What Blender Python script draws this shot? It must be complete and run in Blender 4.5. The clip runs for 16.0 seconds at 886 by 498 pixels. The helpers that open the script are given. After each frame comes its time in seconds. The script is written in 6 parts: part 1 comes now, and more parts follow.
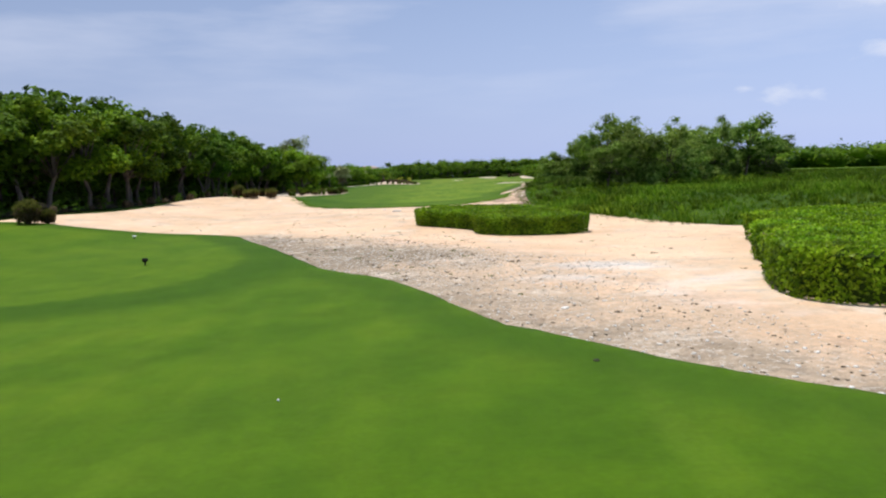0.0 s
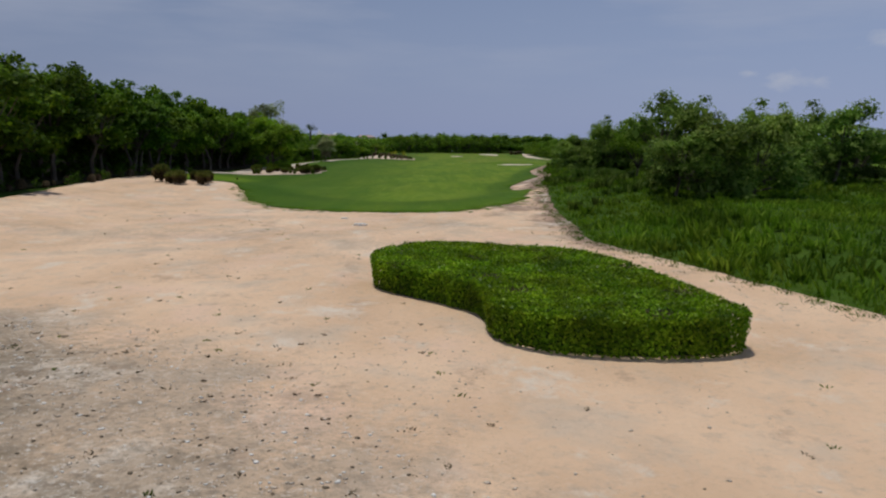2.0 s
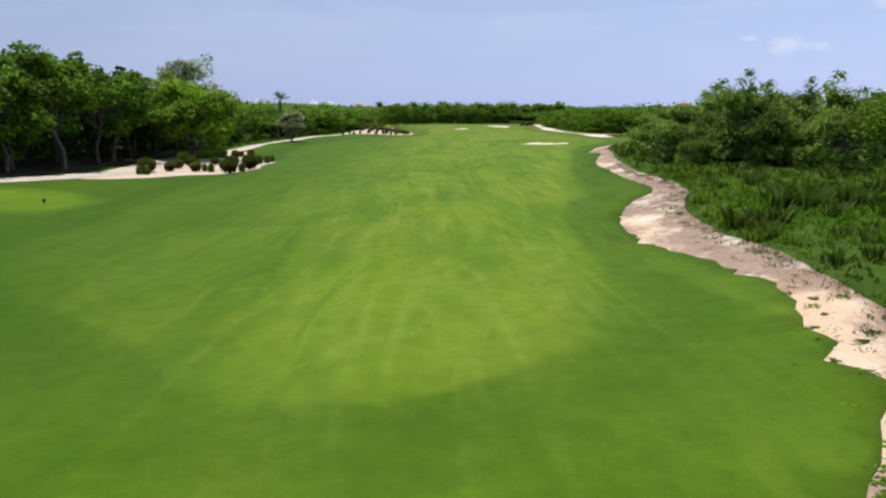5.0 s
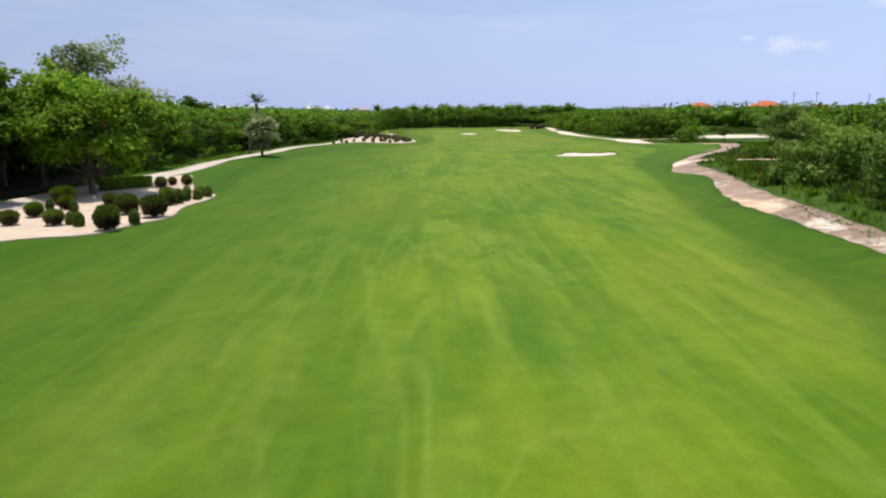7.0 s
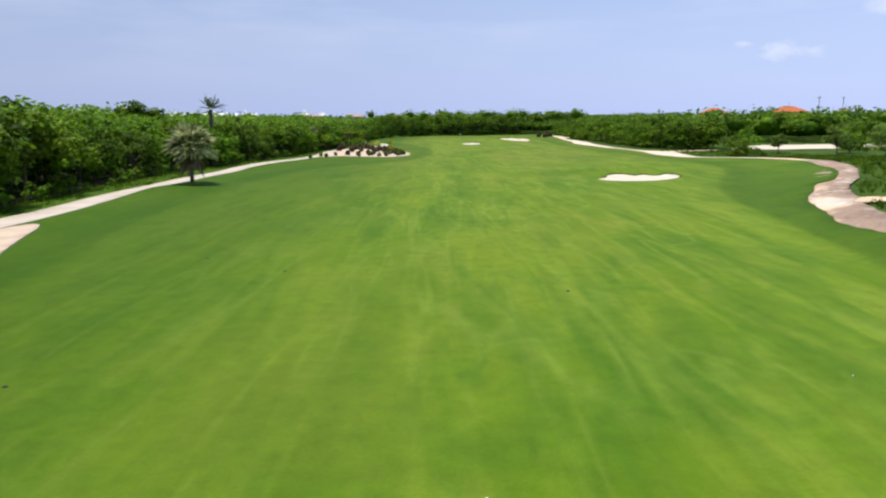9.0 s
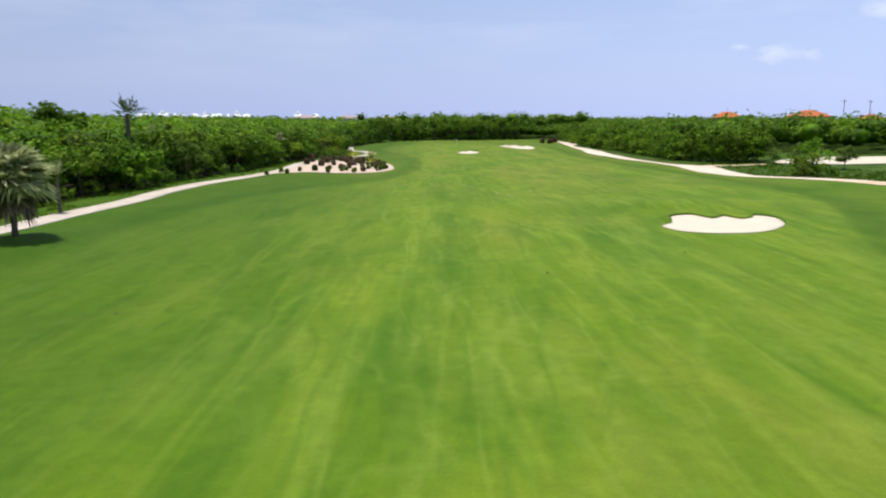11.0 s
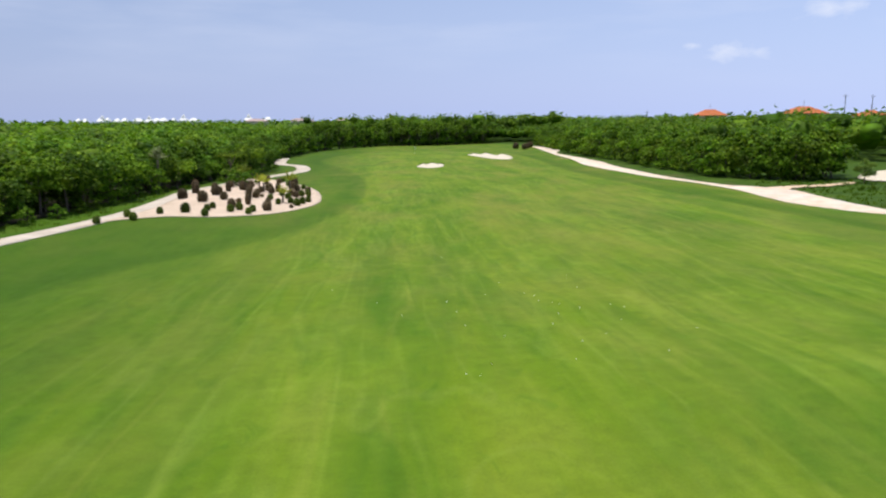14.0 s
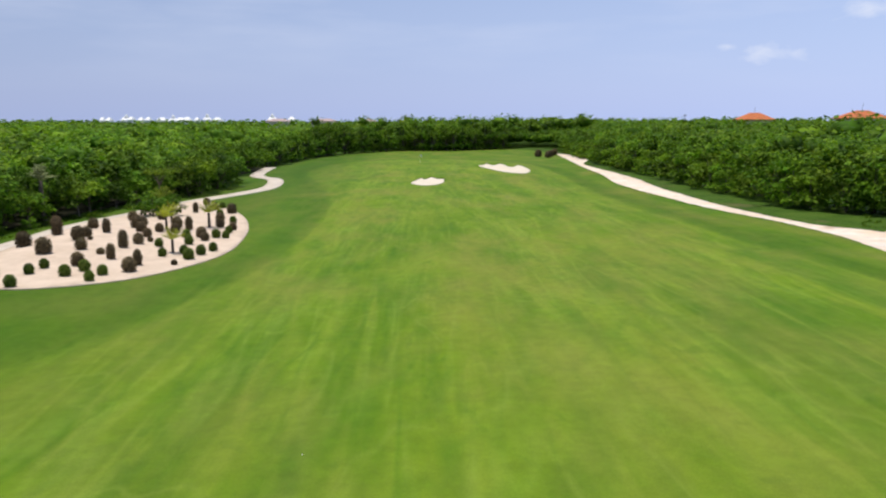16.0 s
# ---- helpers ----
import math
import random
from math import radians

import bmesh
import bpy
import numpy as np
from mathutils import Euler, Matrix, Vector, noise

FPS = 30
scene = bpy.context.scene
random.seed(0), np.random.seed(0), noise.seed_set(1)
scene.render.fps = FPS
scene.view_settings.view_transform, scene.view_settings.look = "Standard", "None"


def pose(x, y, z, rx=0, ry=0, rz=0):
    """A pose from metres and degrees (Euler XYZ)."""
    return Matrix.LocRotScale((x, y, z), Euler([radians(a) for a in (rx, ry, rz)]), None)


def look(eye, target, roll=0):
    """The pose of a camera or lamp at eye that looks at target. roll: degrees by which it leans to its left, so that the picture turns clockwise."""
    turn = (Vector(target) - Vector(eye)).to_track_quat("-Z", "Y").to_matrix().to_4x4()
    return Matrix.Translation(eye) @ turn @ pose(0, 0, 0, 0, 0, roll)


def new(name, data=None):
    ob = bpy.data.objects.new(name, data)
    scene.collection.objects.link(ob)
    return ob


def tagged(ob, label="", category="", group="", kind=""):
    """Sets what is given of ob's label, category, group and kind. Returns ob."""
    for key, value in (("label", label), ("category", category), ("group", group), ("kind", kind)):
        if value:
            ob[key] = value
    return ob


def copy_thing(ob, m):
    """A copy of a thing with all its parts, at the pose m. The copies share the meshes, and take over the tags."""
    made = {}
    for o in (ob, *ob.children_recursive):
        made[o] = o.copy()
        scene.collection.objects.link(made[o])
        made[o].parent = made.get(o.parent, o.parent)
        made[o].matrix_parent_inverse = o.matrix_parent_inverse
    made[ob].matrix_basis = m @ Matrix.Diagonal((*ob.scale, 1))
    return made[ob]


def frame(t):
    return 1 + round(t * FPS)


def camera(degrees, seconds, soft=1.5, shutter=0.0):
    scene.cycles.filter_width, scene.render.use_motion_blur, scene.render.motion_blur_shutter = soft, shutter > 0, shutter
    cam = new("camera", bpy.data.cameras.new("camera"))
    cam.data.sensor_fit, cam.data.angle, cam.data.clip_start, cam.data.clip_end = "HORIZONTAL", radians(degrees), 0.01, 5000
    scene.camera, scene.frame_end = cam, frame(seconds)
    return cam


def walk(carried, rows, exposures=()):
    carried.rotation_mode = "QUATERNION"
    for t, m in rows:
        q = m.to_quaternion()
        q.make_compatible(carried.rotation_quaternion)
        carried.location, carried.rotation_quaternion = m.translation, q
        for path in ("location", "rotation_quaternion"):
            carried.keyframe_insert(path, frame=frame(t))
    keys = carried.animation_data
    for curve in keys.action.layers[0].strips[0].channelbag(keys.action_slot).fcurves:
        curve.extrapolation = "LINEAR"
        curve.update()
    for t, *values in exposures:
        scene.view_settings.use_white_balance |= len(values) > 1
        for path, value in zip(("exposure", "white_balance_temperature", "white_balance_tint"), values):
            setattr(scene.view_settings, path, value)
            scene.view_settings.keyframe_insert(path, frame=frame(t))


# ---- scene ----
import collections
from mathutils.geometry import delaunay_2d_cdt
cam = camera(62.7, 16.0, 2.2)
METRES, EYE, TILT, LEAN, TURN = 250.0, 3.8, -0.75, -0.9, 0.0
ROWS = [
    (0.0, 0.0, 0.0, 0.0, -0.23, -5.75, 2.27),
    (0.5, 0.0009, 0.0199, 0.0007, -0.38, -6.1, 2.17),
    (1.0, 0.0021, 0.0436, 0.0025, -0.44, -6.75, 1.42),
    (1.5, 0.0029, 0.0707, 0.0046, -0.3, -7.26, 0.27),
    (2.0, 0.0024, 0.0999, 0.0066, -0.32, -7.94, -0.31),
    (2.5, 0.0014, 0.1321, 0.0081, -0.34, -8.62, -0.27),
    (3.0, 0.0008, 0.1644, 0.0091, -0.45, -9.1, 0.11),
    (3.5, 0.0003, 0.1982, 0.0097, -0.42, -9.46, -0.06),
    (4.0, -0.001, 0.2331, 0.0111, -0.41, -9.88, -0.16),
    (4.5, -0.0026, 0.2664, 0.0115, -0.46, -10.13, -0.18),
    (5.0, -0.0027, 0.301, 0.0112, -0.4, -10.38, 0.08),
    (7.5, -0.014, 0.4648, 0.0128, -0.56, -9.95, 0.72),
    (8.0, -0.0151, 0.4966, 0.0128, -0.52, -9.69, 0.52),
    (8.5, -0.0147, 0.5305, 0.0133, -0.62, -9.7, 0.58),
    (9.0, -0.0126, 0.5628, 0.0148, -0.75, -9.68, 0.82),
    (11.5, -0.0058, 0.719, 0.0211, -1.04, -9.5, 0.46),
    (12.0, -0.0081, 0.752, 0.0223, -1.19, -9.36, 0.4),
    (12.5, -0.0092, 0.7841, 0.0226, -1.72, -9.46, 0.52),
    (13.0, -0.0077, 0.8159, 0.0233, -2.64, -9.57, 0.86),
    (13.5, -0.0041, 0.8467, 0.024, -3.62, -9.59, 1.1),
    (14.0, 0.0016, 0.8768, 0.024, -4.14, -9.56, 1.32),
    (14.5, 0.0092, 0.9071, 0.0247, -4.28, -9.63, 1.42),
    (15.0, 0.0174, 0.9366, 0.0265, -4.04, -9.71, 1.24),
    (15.5, 0.026, 0.9652, 0.0277, -3.15, -9.56, 1.18),
    (16.0, 0.0315, 0.9937, 0.0289, -1.82, -9.49, 0.92),
]
EXPOSURES = [(0.0, -0.10), (0.5, -0.30), (1.0, -0.62), (1.5, -0.86), (2.0, -0.98), (2.5, -1.02), (3.2, -1.06), (3.8, -1.18), (4.3, -1.18), (4.7, -0.62), (5.0, -0.06), (5.6, 0.04), (12.0, 0.04), (16.0, -0.08)]
walk(cam, [(t, pose(0, 0, EYE, TILT, LEAN, TURN) @ pose(METRES * x, METRES * y, METRES * z, 90 + pitch, roll, yaw)) for t, x, y, z, yaw, pitch, roll in ROWS],
     EXPOSURES)

# ---- light ----
SUN_ELEV, SUN_AZ = 79.0, 318.0        # azimuth in degrees, clockwise from +y
SKY_HAZE, SKY_VEIL, SKY_CLOUD = (4.3, 5.2, 8.3), (7.3, 7.7, 9.2), (8.6, 8.8, 9.6)
world = bpy.data.worlds.new("sky")
scene.world = world
world.use_nodes = True
wn, wl = world.node_tree.nodes, world.node_tree.links
wn.clear()
w_out = wn.new("ShaderNodeOutputWorld")
w_bg = wn.new("ShaderNodeBackground")
w_sky = wn.new("ShaderNodeTexSky")
w_sky.sky_type = "NISHITA"
w_sky.sun_disc = False
w_sky.sun_elevation = radians(SUN_ELEV)
w_sky.sun_rotation = radians(SUN_AZ)
w_sky.air_density, w_sky.dust_density, w_sky.ozone_density = 1.0, 0.6, 2.0
w_bg.inputs["Strength"].default_value = 0.11
# a hazy band low down, thin cloud veils higher up, and two small cumulus


def w_math(op, a, b=None, clamp=False):
    k = wn.new("ShaderNodeMath")
    k.operation, k.use_clamp = op, clamp
    for i, v in enumerate((a, b)):
        if isinstance(v, (int, float)):
            k.inputs[i].default_value = v
        elif v is not None:
            wl.new(v, k.inputs[i])
    return k.outputs["Value"]


def w_mixer(fac, a, b, mode="MIX"):
    k = wn.new("ShaderNodeMixRGB")
    k.blend_type = mode
    for sock, v in (("Fac", fac), ("Color1", a), ("Color2", b)):
        if isinstance(v, (int, float)):
            k.inputs[sock].default_value = v
        elif isinstance(v, tuple):
            k.inputs[sock].default_value = (*v, 1)
        else:
            wl.new(v, k.inputs[sock])
    return k.outputs["Color"]


def w_noise(scale, stretch, detail=7.0):
    mp = wn.new("ShaderNodeMapping")
    mp.inputs["Scale"].default_value = stretch
    k = wn.new("ShaderNodeTexNoise")
    k.inputs["Scale"].default_value, k.inputs["Detail"].default_value, k.inputs["Roughness"].default_value = scale, detail, 0.55
    wl.new(w_tc.outputs["Generated"], mp.inputs["Vector"])
    wl.new(mp.outputs["Vector"], k.inputs["Vector"])
    return k.outputs["Fac"]


w_tc = wn.new("ShaderNodeTexCoord")
w_sep = wn.new("ShaderNodeSeparateXYZ")
wl.new(w_tc.outputs["Generated"], w_sep.inputs["Vector"])
w_up = w_sep.outputs["Z"]
w_low = w_math("SUBTRACT", 1.0, w_math("MULTIPLY", w_up, 2.0), True)
w_base = w_mixer(w_math("MULTIPLY", w_low, 0.93), w_sky.outputs["Color"], SKY_HAZE)
w_side = w_math("ADD", w_math("MULTIPLY", w_sep.outputs["X"], 0.26), 0.99)
w_base = w_mixer(1.0, w_base, w_side, "MULTIPLY")
w_veil = w_math("MULTIPLY", w_math("SUBTRACT", w_noise(1.7, (1.6, 1.6, 9.0)), 0.44), 3.0, True)
w_high = w_math("MULTIPLY", w_math("SUBTRACT", w_up, 0.03), 5.0, True)
w_col = w_mixer(w_math("MULTIPLY", w_math("MULTIPLY", w_veil, w_high), 0.8), w_base, SKY_VEIL)
w_fluff = w_noise(26.0, (1, 1, 1.8), 6.0)
for az, el, rad in ((25.6, 4.3, 0.056), (22.6, 5.0, 0.020), (30.3, 10.4, 0.060), (32.0, 7.0, 0.05)):
    w_d = wn.new("ShaderNodeVectorMath")
    w_d.operation = "SUBTRACT"
    a_, e_ = radians(az), radians(el)
    w_d.inputs[1].default_value = (math.sin(a_) * math.cos(e_), math.cos(a_) * math.cos(e_), math.sin(e_))
    wl.new(w_tc.outputs["Generated"], w_d.inputs[0])
    w_flat = wn.new("ShaderNodeVectorMath")
    w_flat.operation = "MULTIPLY"
    w_flat.inputs[1].default_value = (1, 1, 2.5)
    wl.new(w_d.outputs["Vector"], w_flat.inputs[0])
    w_len = wn.new("ShaderNodeVectorMath")
    w_len.operation = "LENGTH"
    wl.new(w_flat.outputs["Vector"], w_len.inputs[0])
    w_in = w_math("SUBTRACT", 1.0, w_math("DIVIDE", w_len.outputs["Value"], rad))
    w_puff = w_math("MULTIPLY", w_math("ADD", w_in, w_math("MULTIPLY", w_math("SUBTRACT", w_fluff, 0.62), 2.6)), 1.1, True)
    w_col = w_mixer(w_math("MULTIPLY", w_puff, 0.5), w_col, SKY_CLOUD)
wl.new(w_col, w_bg.inputs["Color"])
wl.new(w_bg.outputs["Background"], w_out.inputs["Surface"])

sun = new("sun", bpy.data.lights.new("sun", "SUN"))
sun.data.energy = 4.0
sun.data.angle = radians(0.6)
sun.data.color = (1.0, 0.955, 0.88)
_az, _el = radians(SUN_AZ), radians(SUN_ELEV)
_s = Vector((math.sin(_az) * math.cos(_el), math.cos(_az) * math.cos(_el), math.sin(_el)))
sun.matrix_world = look(_s * 100, (0, 0, 0))

# ---- materials ----


def material(name, rough=0.9, spec=0.2):
    m = bpy.data.materials.new(name)
    m.use_nodes = True
    n, l = m.node_tree.nodes, m.node_tree.links
    b = n["Principled BSDF"]
    b.inputs["Roughness"].default_value = rough
    b.inputs["Specular IOR Level"].default_value = spec
    return m, n, l, b


def ramp_node(n, stops):
    r = n.new("ShaderNodeValToRGB")
    e = r.color_ramp.elements
    while len(e) < len(stops):
        e.new(0.5)
    for k, (p, c) in zip(e, stops):
        k.position, k.color = p, (*c, 1)
    return r


def noise_node(n, l, scale, detail=4.0, stretch=None, rough=0.55, rot=0.0):
    tc = n.new("ShaderNodeNewGeometry")
    x = n.new("ShaderNodeTexNoise")
    x.inputs["Scale"].default_value = scale
    x.inputs["Detail"].default_value = detail
    x.inputs["Roughness"].default_value = rough
    mp = n.new("ShaderNodeMapping")
    mp.inputs["Scale"].default_value = stretch or (1, 1, 1)
    mp.inputs["Rotation"].default_value = (0, 0, rot)
    l.new(tc.outputs["Position"], mp.inputs["Vector"])
    l.new(mp.outputs["Vector"], x.inputs["Vector"])
    return x


def mix_node(n, l, fac, a, b, mode="MIX"):
    m = n.new("ShaderNodeMixRGB")
    m.blend_type = mode
    for sock, v in (("Fac", fac), ("Color1", a), ("Color2", b)):
        if isinstance(v, (int, float)):
            m.inputs[sock].default_value = v
        elif isinstance(v, tuple):
            m.inputs[sock].default_value = (*v, 1)
        else:
            l.new(v, m.inputs[sock])
    return m


def bump_node(n, l, b, height, strength, dist):
    k = n.new("ShaderNodeBump")
    k.inputs["Strength"].default_value = strength
    k.inputs["Distance"].default_value = dist
    l.new(height, k.inputs["Height"])
    l.new(k.outputs["Normal"], b.inputs["Normal"])
    return k


def layered(name, base_stops, base_scale, fine, fine_scale, fine_amount, rough=0.9, spec=0.15, bump=0.4, bump_dist=0.03,
            stretch=None, rot=0.0, extra=None):
    """Two scales of colour: broad patches through a ramp, fine grain laid over them."""
    m, n, l, b = material(name, rough, spec)
    big = noise_node(n, l, base_scale, 5, stretch, 0.6, rot)
    r = ramp_node(n, base_stops)
    l.new(big.outputs["Fac"], r.inputs["Fac"])
    grain = noise_node(n, l, fine_scale, 6, None, 0.7)
    gr = ramp_node(n, [(0.3, fine[0]), (0.7, fine[1])])
    l.new(grain.outputs["Fac"], gr.inputs["Fac"])
    c = mix_node(n, l, fine_amount, r.outputs["Color"], gr.outputs["Color"], "OVERLAY")
    out = c.outputs["Color"]
    for scale, lo, hi, colour, amount, st in extra or ():
        k = noise_node(n, l, scale, 5, st, 0.65)
        f = ramp_node(n, [(lo, (0, 0, 0)), (hi, (amount, amount, amount))])
        l.new(k.outputs["Fac"], f.inputs["Fac"])
        out = mix_node(n, l, f.outputs["Color"], out, colour).outputs["Color"]
    l.new(out, b.inputs["Base Color"])
    if bump:
        bump_node(n, l, b, grain.outputs["Fac"], bump, bump_dist)
    return m


def leaf_material(name, dark, mid, light, translucent=0.35, rough=0.6, patch=0.22):
    """Leaves that differ one by one, in patches of some metres, and from plant to plant."""
    m, n, l, b = material(name, rough, 0.12)
    g = n.new("ShaderNodeNewGeometry")
    r = ramp_node(n, [(0.0, dark), (0.55, mid), (1.0, light)])
    l.new(g.outputs["Random Per Island"], r.inputs["Fac"])

    def ranged(sock, a, b, lo, hi):
        k = n.new("ShaderNodeMapRange")
        for name_, v in (("From Min", a), ("From Max", b), ("To Min", lo), ("To Max", hi)):
            k.inputs[name_].default_value = v
        l.new(sock, k.inputs["Value"])
        return k.outputs["Result"]

    o = n.new("ShaderNodeObjectInfo")
    hs = n.new("ShaderNodeHueSaturation")
    by_plant = ranged(o.outputs["Random"], 0, 1, 0.78, 1.22)
    by_patch = ranged(noise_node(n, l, patch, 3).outputs["Fac"], 0.32, 0.68, 0.50, 1.50)
    k = n.new("ShaderNodeMath")
    k.operation = "MULTIPLY"
    l.new(by_plant, k.inputs[0])
    l.new(by_patch, k.inputs[1])
    l.new(k.outputs["Value"], hs.inputs["Value"])
    l.new(ranged(noise_node(n, l, patch * 0.6, 3).outputs["Fac"], 0.3, 0.7, 0.482, 0.512), hs.inputs["Hue"])
    l.new(r.outputs["Color"], hs.inputs["Color"])
    l.new(hs.outputs["Color"], b.inputs["Base Color"])
    tr = n.new("ShaderNodeBsdfTranslucent")
    l.new(hs.outputs["Color"], tr.inputs["Color"])
    mx = n.new("ShaderNodeMixShader")
    mx.inputs["Fac"].default_value = translucent
    l.new(b.outputs["BSDF"], mx.inputs[1])
    l.new(tr.outputs["BSDF"], mx.inputs[2])
    l.new(mx.outputs["Shader"], n["Material Output"].inputs["Surface"])
    return m


def plain(name, colour, rough=0.6, spec=0.3, var=0.15, scale=3.0):
    m, n, l, b = material(name, rough, spec)
    k = noise_node(n, l, scale, 5)
    lo = tuple(max(0, c * (1 - var)) for c in colour)
    hi = tuple(min(1, c * (1 + var)) for c in colour)
    r = ramp_node(n, [(0.35, lo), (0.65, hi)])
    l.new(k.outputs["Fac"], r.inputs["Fac"])
    l.new(r.outputs["Color"], b.inputs["Base Color"])
    return m


GREY = ((0.32, 0.32, 0.32), (0.68, 0.68, 0.68))


def attr_node(n, name):
    k = n.new("ShaderNodeAttribute")
    k.attribute_name = name
    return k.outputs["Fac"]


def math_node(n, l, op, a, b=0.0, clamp=False):
    k = n.new("ShaderNodeMath")
    k.operation, k.use_clamp = op, clamp
    for i, v in enumerate((a, b)):
        if isinstance(v, (int, float)):
            k.inputs[i].default_value = v
        else:
            l.new(v, k.inputs[i])
    return k.outputs["Value"]


def step_node(n, l, v, lo, hi):
    return math_node(n, l, "MULTIPLY", math_node(n, l, "SUBTRACT", v, lo), 1.0 / (hi - lo), True)


def turf_material():
    """Mown grass: cut (0 rough, 1 fairway) and bands (mowing lanes) come with the mesh."""
    m, n, l, b = material("mown_turf", 0.85, 0.12)
    cut, bands, lanes = attr_node(n, "cut"), attr_node(n, "bands"), attr_node(n, "lanes")
    r1 = ramp_node(n, [(0.3, ROUGH[0]), (0.5, ROUGH[1]), (0.7, ROUGH[2])])
    l.new(noise_node(n, l, 0.22, 6, None, 0.65).outputs["Fac"], r1.inputs["Fac"])
    r2 = ramp_node(n, [(0.32, FAIRWAY[0]), (0.5, FAIRWAY[1]), (0.68, FAIRWAY[2])])
    l.new(noise_node(n, l, 0.13, 6, (1.5, 0.30, 1), 0.6, 0.06).outputs["Fac"], r2.inputs["Fac"])
    c = mix_node(n, l, cut, r1.outputs["Color"], r2.outputs["Color"]).outputs["Color"]
    # broad mower lanes and blotches, darker and lighter
    for scale, st, rot, lo, hi, colour, amount in (
            (0.55, (1, 0.05, 1), 0.05, 0.54, 0.66, (0.175, 0.250, 0.018), 0.38), (0.26, (1, 0.13, 1), -0.06, 0.52, 0.66, (0.052, 0.132, 0.005), 0.64),
            (0.30, (1, 0.30, 1), 0.45, 0.54, 0.68, (0.053, 0.134, 0.005), 0.60), (0.5, (1, 0.10, 1), -0.30, 0.55, 0.68, (0.185, 0.262, 0.022), 0.42),
            (0.16, (1, 0.35, 1), 0.95, 0.54, 0.68, (0.170, 0.255, 0.018), 0.34), (0.20, (1, 0.3, 1), -0.85, 0.54, 0.68, (0.056, 0.138, 0.006), 0.52), (0.12, (1, 0.5, 1), -0.7, 0.55, 0.68, (0.175, 0.255, 0.020), 0.34),
            (0.11, (1, 0.55, 1), 0.3, 0.55, 0.70, (0.195, 0.235, 0.022), 0.38), (0.8, (1, 0.6, 1), 0.9, 0.60, 0.70, (0.060, 0.145, 0.006), 0.45)):
        warp = noise_node(n, l, scale, 4, st, 0.5, rot)
        warp.inputs["Distortion"].default_value = 0.7
        k = step_node(n, l, warp.outputs["Fac"], lo, hi)
        k = math_node(n, l, "MULTIPLY", k, math_node(n, l, "MULTIPLY", lanes, amount), True)
        c = mix_node(n, l, k, c, colour).outputs["Color"]
    # narrow wheel tracks that curve and cross
    for scale, st, rot, width, colour, amount in (
            (0.21, (1, 0.10, 1), 0.05, 0.030, (0.200, 0.285, 0.028), 0.34), (0.25, (1, 0.12, 1), -0.28, 0.028, (0.195, 0.280, 0.036), 0.32),
            (0.28, (1, 0.14, 1), 0.42, 0.030, (0.190, 0.280, 0.034), 0.30), (0.17, (1, 0.45, 1), 0.7, 0.016, (0.200, 0.280, 0.036), 0.26), (0.40, (1, 0.09, 1), -0.10, 0.045, (0.190, 0.275, 0.030), 0.28),
            (0.22, (1, 0.11, 1), 0.16, 0.022, (0.215, 0.262, 0.032), 0.28), (0.24, (1, 0.2, 1), -0.55, 0.030, (0.060, 0.150, 0.006), 0.38), (0.33, (1, 0.12, 1), 0.25, 0.035, (0.058, 0.145, 0.006), 0.36)):
        f = noise_node(n, l, scale, 2.5, st, 0.45, rot).outputs["Fac"]
        f = math_node(n, l, "ABSOLUTE", math_node(n, l, "SUBTRACT", f, 0.5))
        k = math_node(n, l, "SUBTRACT", 1.0, math_node(n, l, "DIVIDE", f, width), True)
        gap = step_node(n, l, noise_node(n, l, 0.07, 4, None, 0.6, rot).outputs["Fac"], 0.44, 0.56)
        k = math_node(n, l, "MULTIPLY", math_node(n, l, "MULTIPLY", k, gap), math_node(n, l, "MULTIPLY", lanes, amount), True)
        c = mix_node(n, l, k, c, colour).outputs["Color"]
    # drier patches
    k = math_node(n, l, "MULTIPLY", step_node(n, l, noise_node(n, l, 0.07, 5, (1, 0.6, 1), 0.6).outputs["Fac"], 0.52, 0.70), 0.35)
    c = mix_node(n, l, k, c, (0.180, 0.225, 0.020)).outputs["Color"]
    k = math_node(n, l, "MULTIPLY", step_node(n, l, noise_node(n, l, 0.16, 6, (1, 0.45, 1), 0.62, 0.1).outputs["Fac"], 0.44, 0.68), math_node(n, l, "MULTIPLY", attr_node(n, "dry"), 0.6))
    c = mix_node(n, l, k, c, (0.210, 0.205, 0.040)).outputs["Color"]
    # lanes round a tee
    c = mix_node(n, l, math_node(n, l, "MULTIPLY", bands, 0.85, True), c, (0.036, 0.094, 0.002)).outputs["Color"]
    grain = noise_node(n, l, 11.0, 6, None, 0.75)
    gr = ramp_node(n, [(0.28, (0.30, 0.30, 0.30)), (0.72, (0.70, 0.70, 0.70))])
    l.new(grain.outputs["Fac"], gr.inputs["Fac"])
    mid = noise_node(n, l, 1.3, 6, None, 0.7)
    md = ramp_node(n, [(0.3, (0.36, 0.36, 0.36)), (0.7, (0.64, 0.64, 0.64))])
    l.new(mid.outputs["Fac"], md.inputs["Fac"])
    c = mix_node(n, l, 0.32, c, gr.outputs["Color"], "OVERLAY").outputs["Color"]
    c = mix_node(n, l, 0.45, c, md.outputs["Color"], "OVERLAY").outputs["Color"]
    l.new(c, b.inputs["Base Color"])
    bump_node(n, l, b, grain.outputs["Fac"], 0.5, 0.03)
    return m


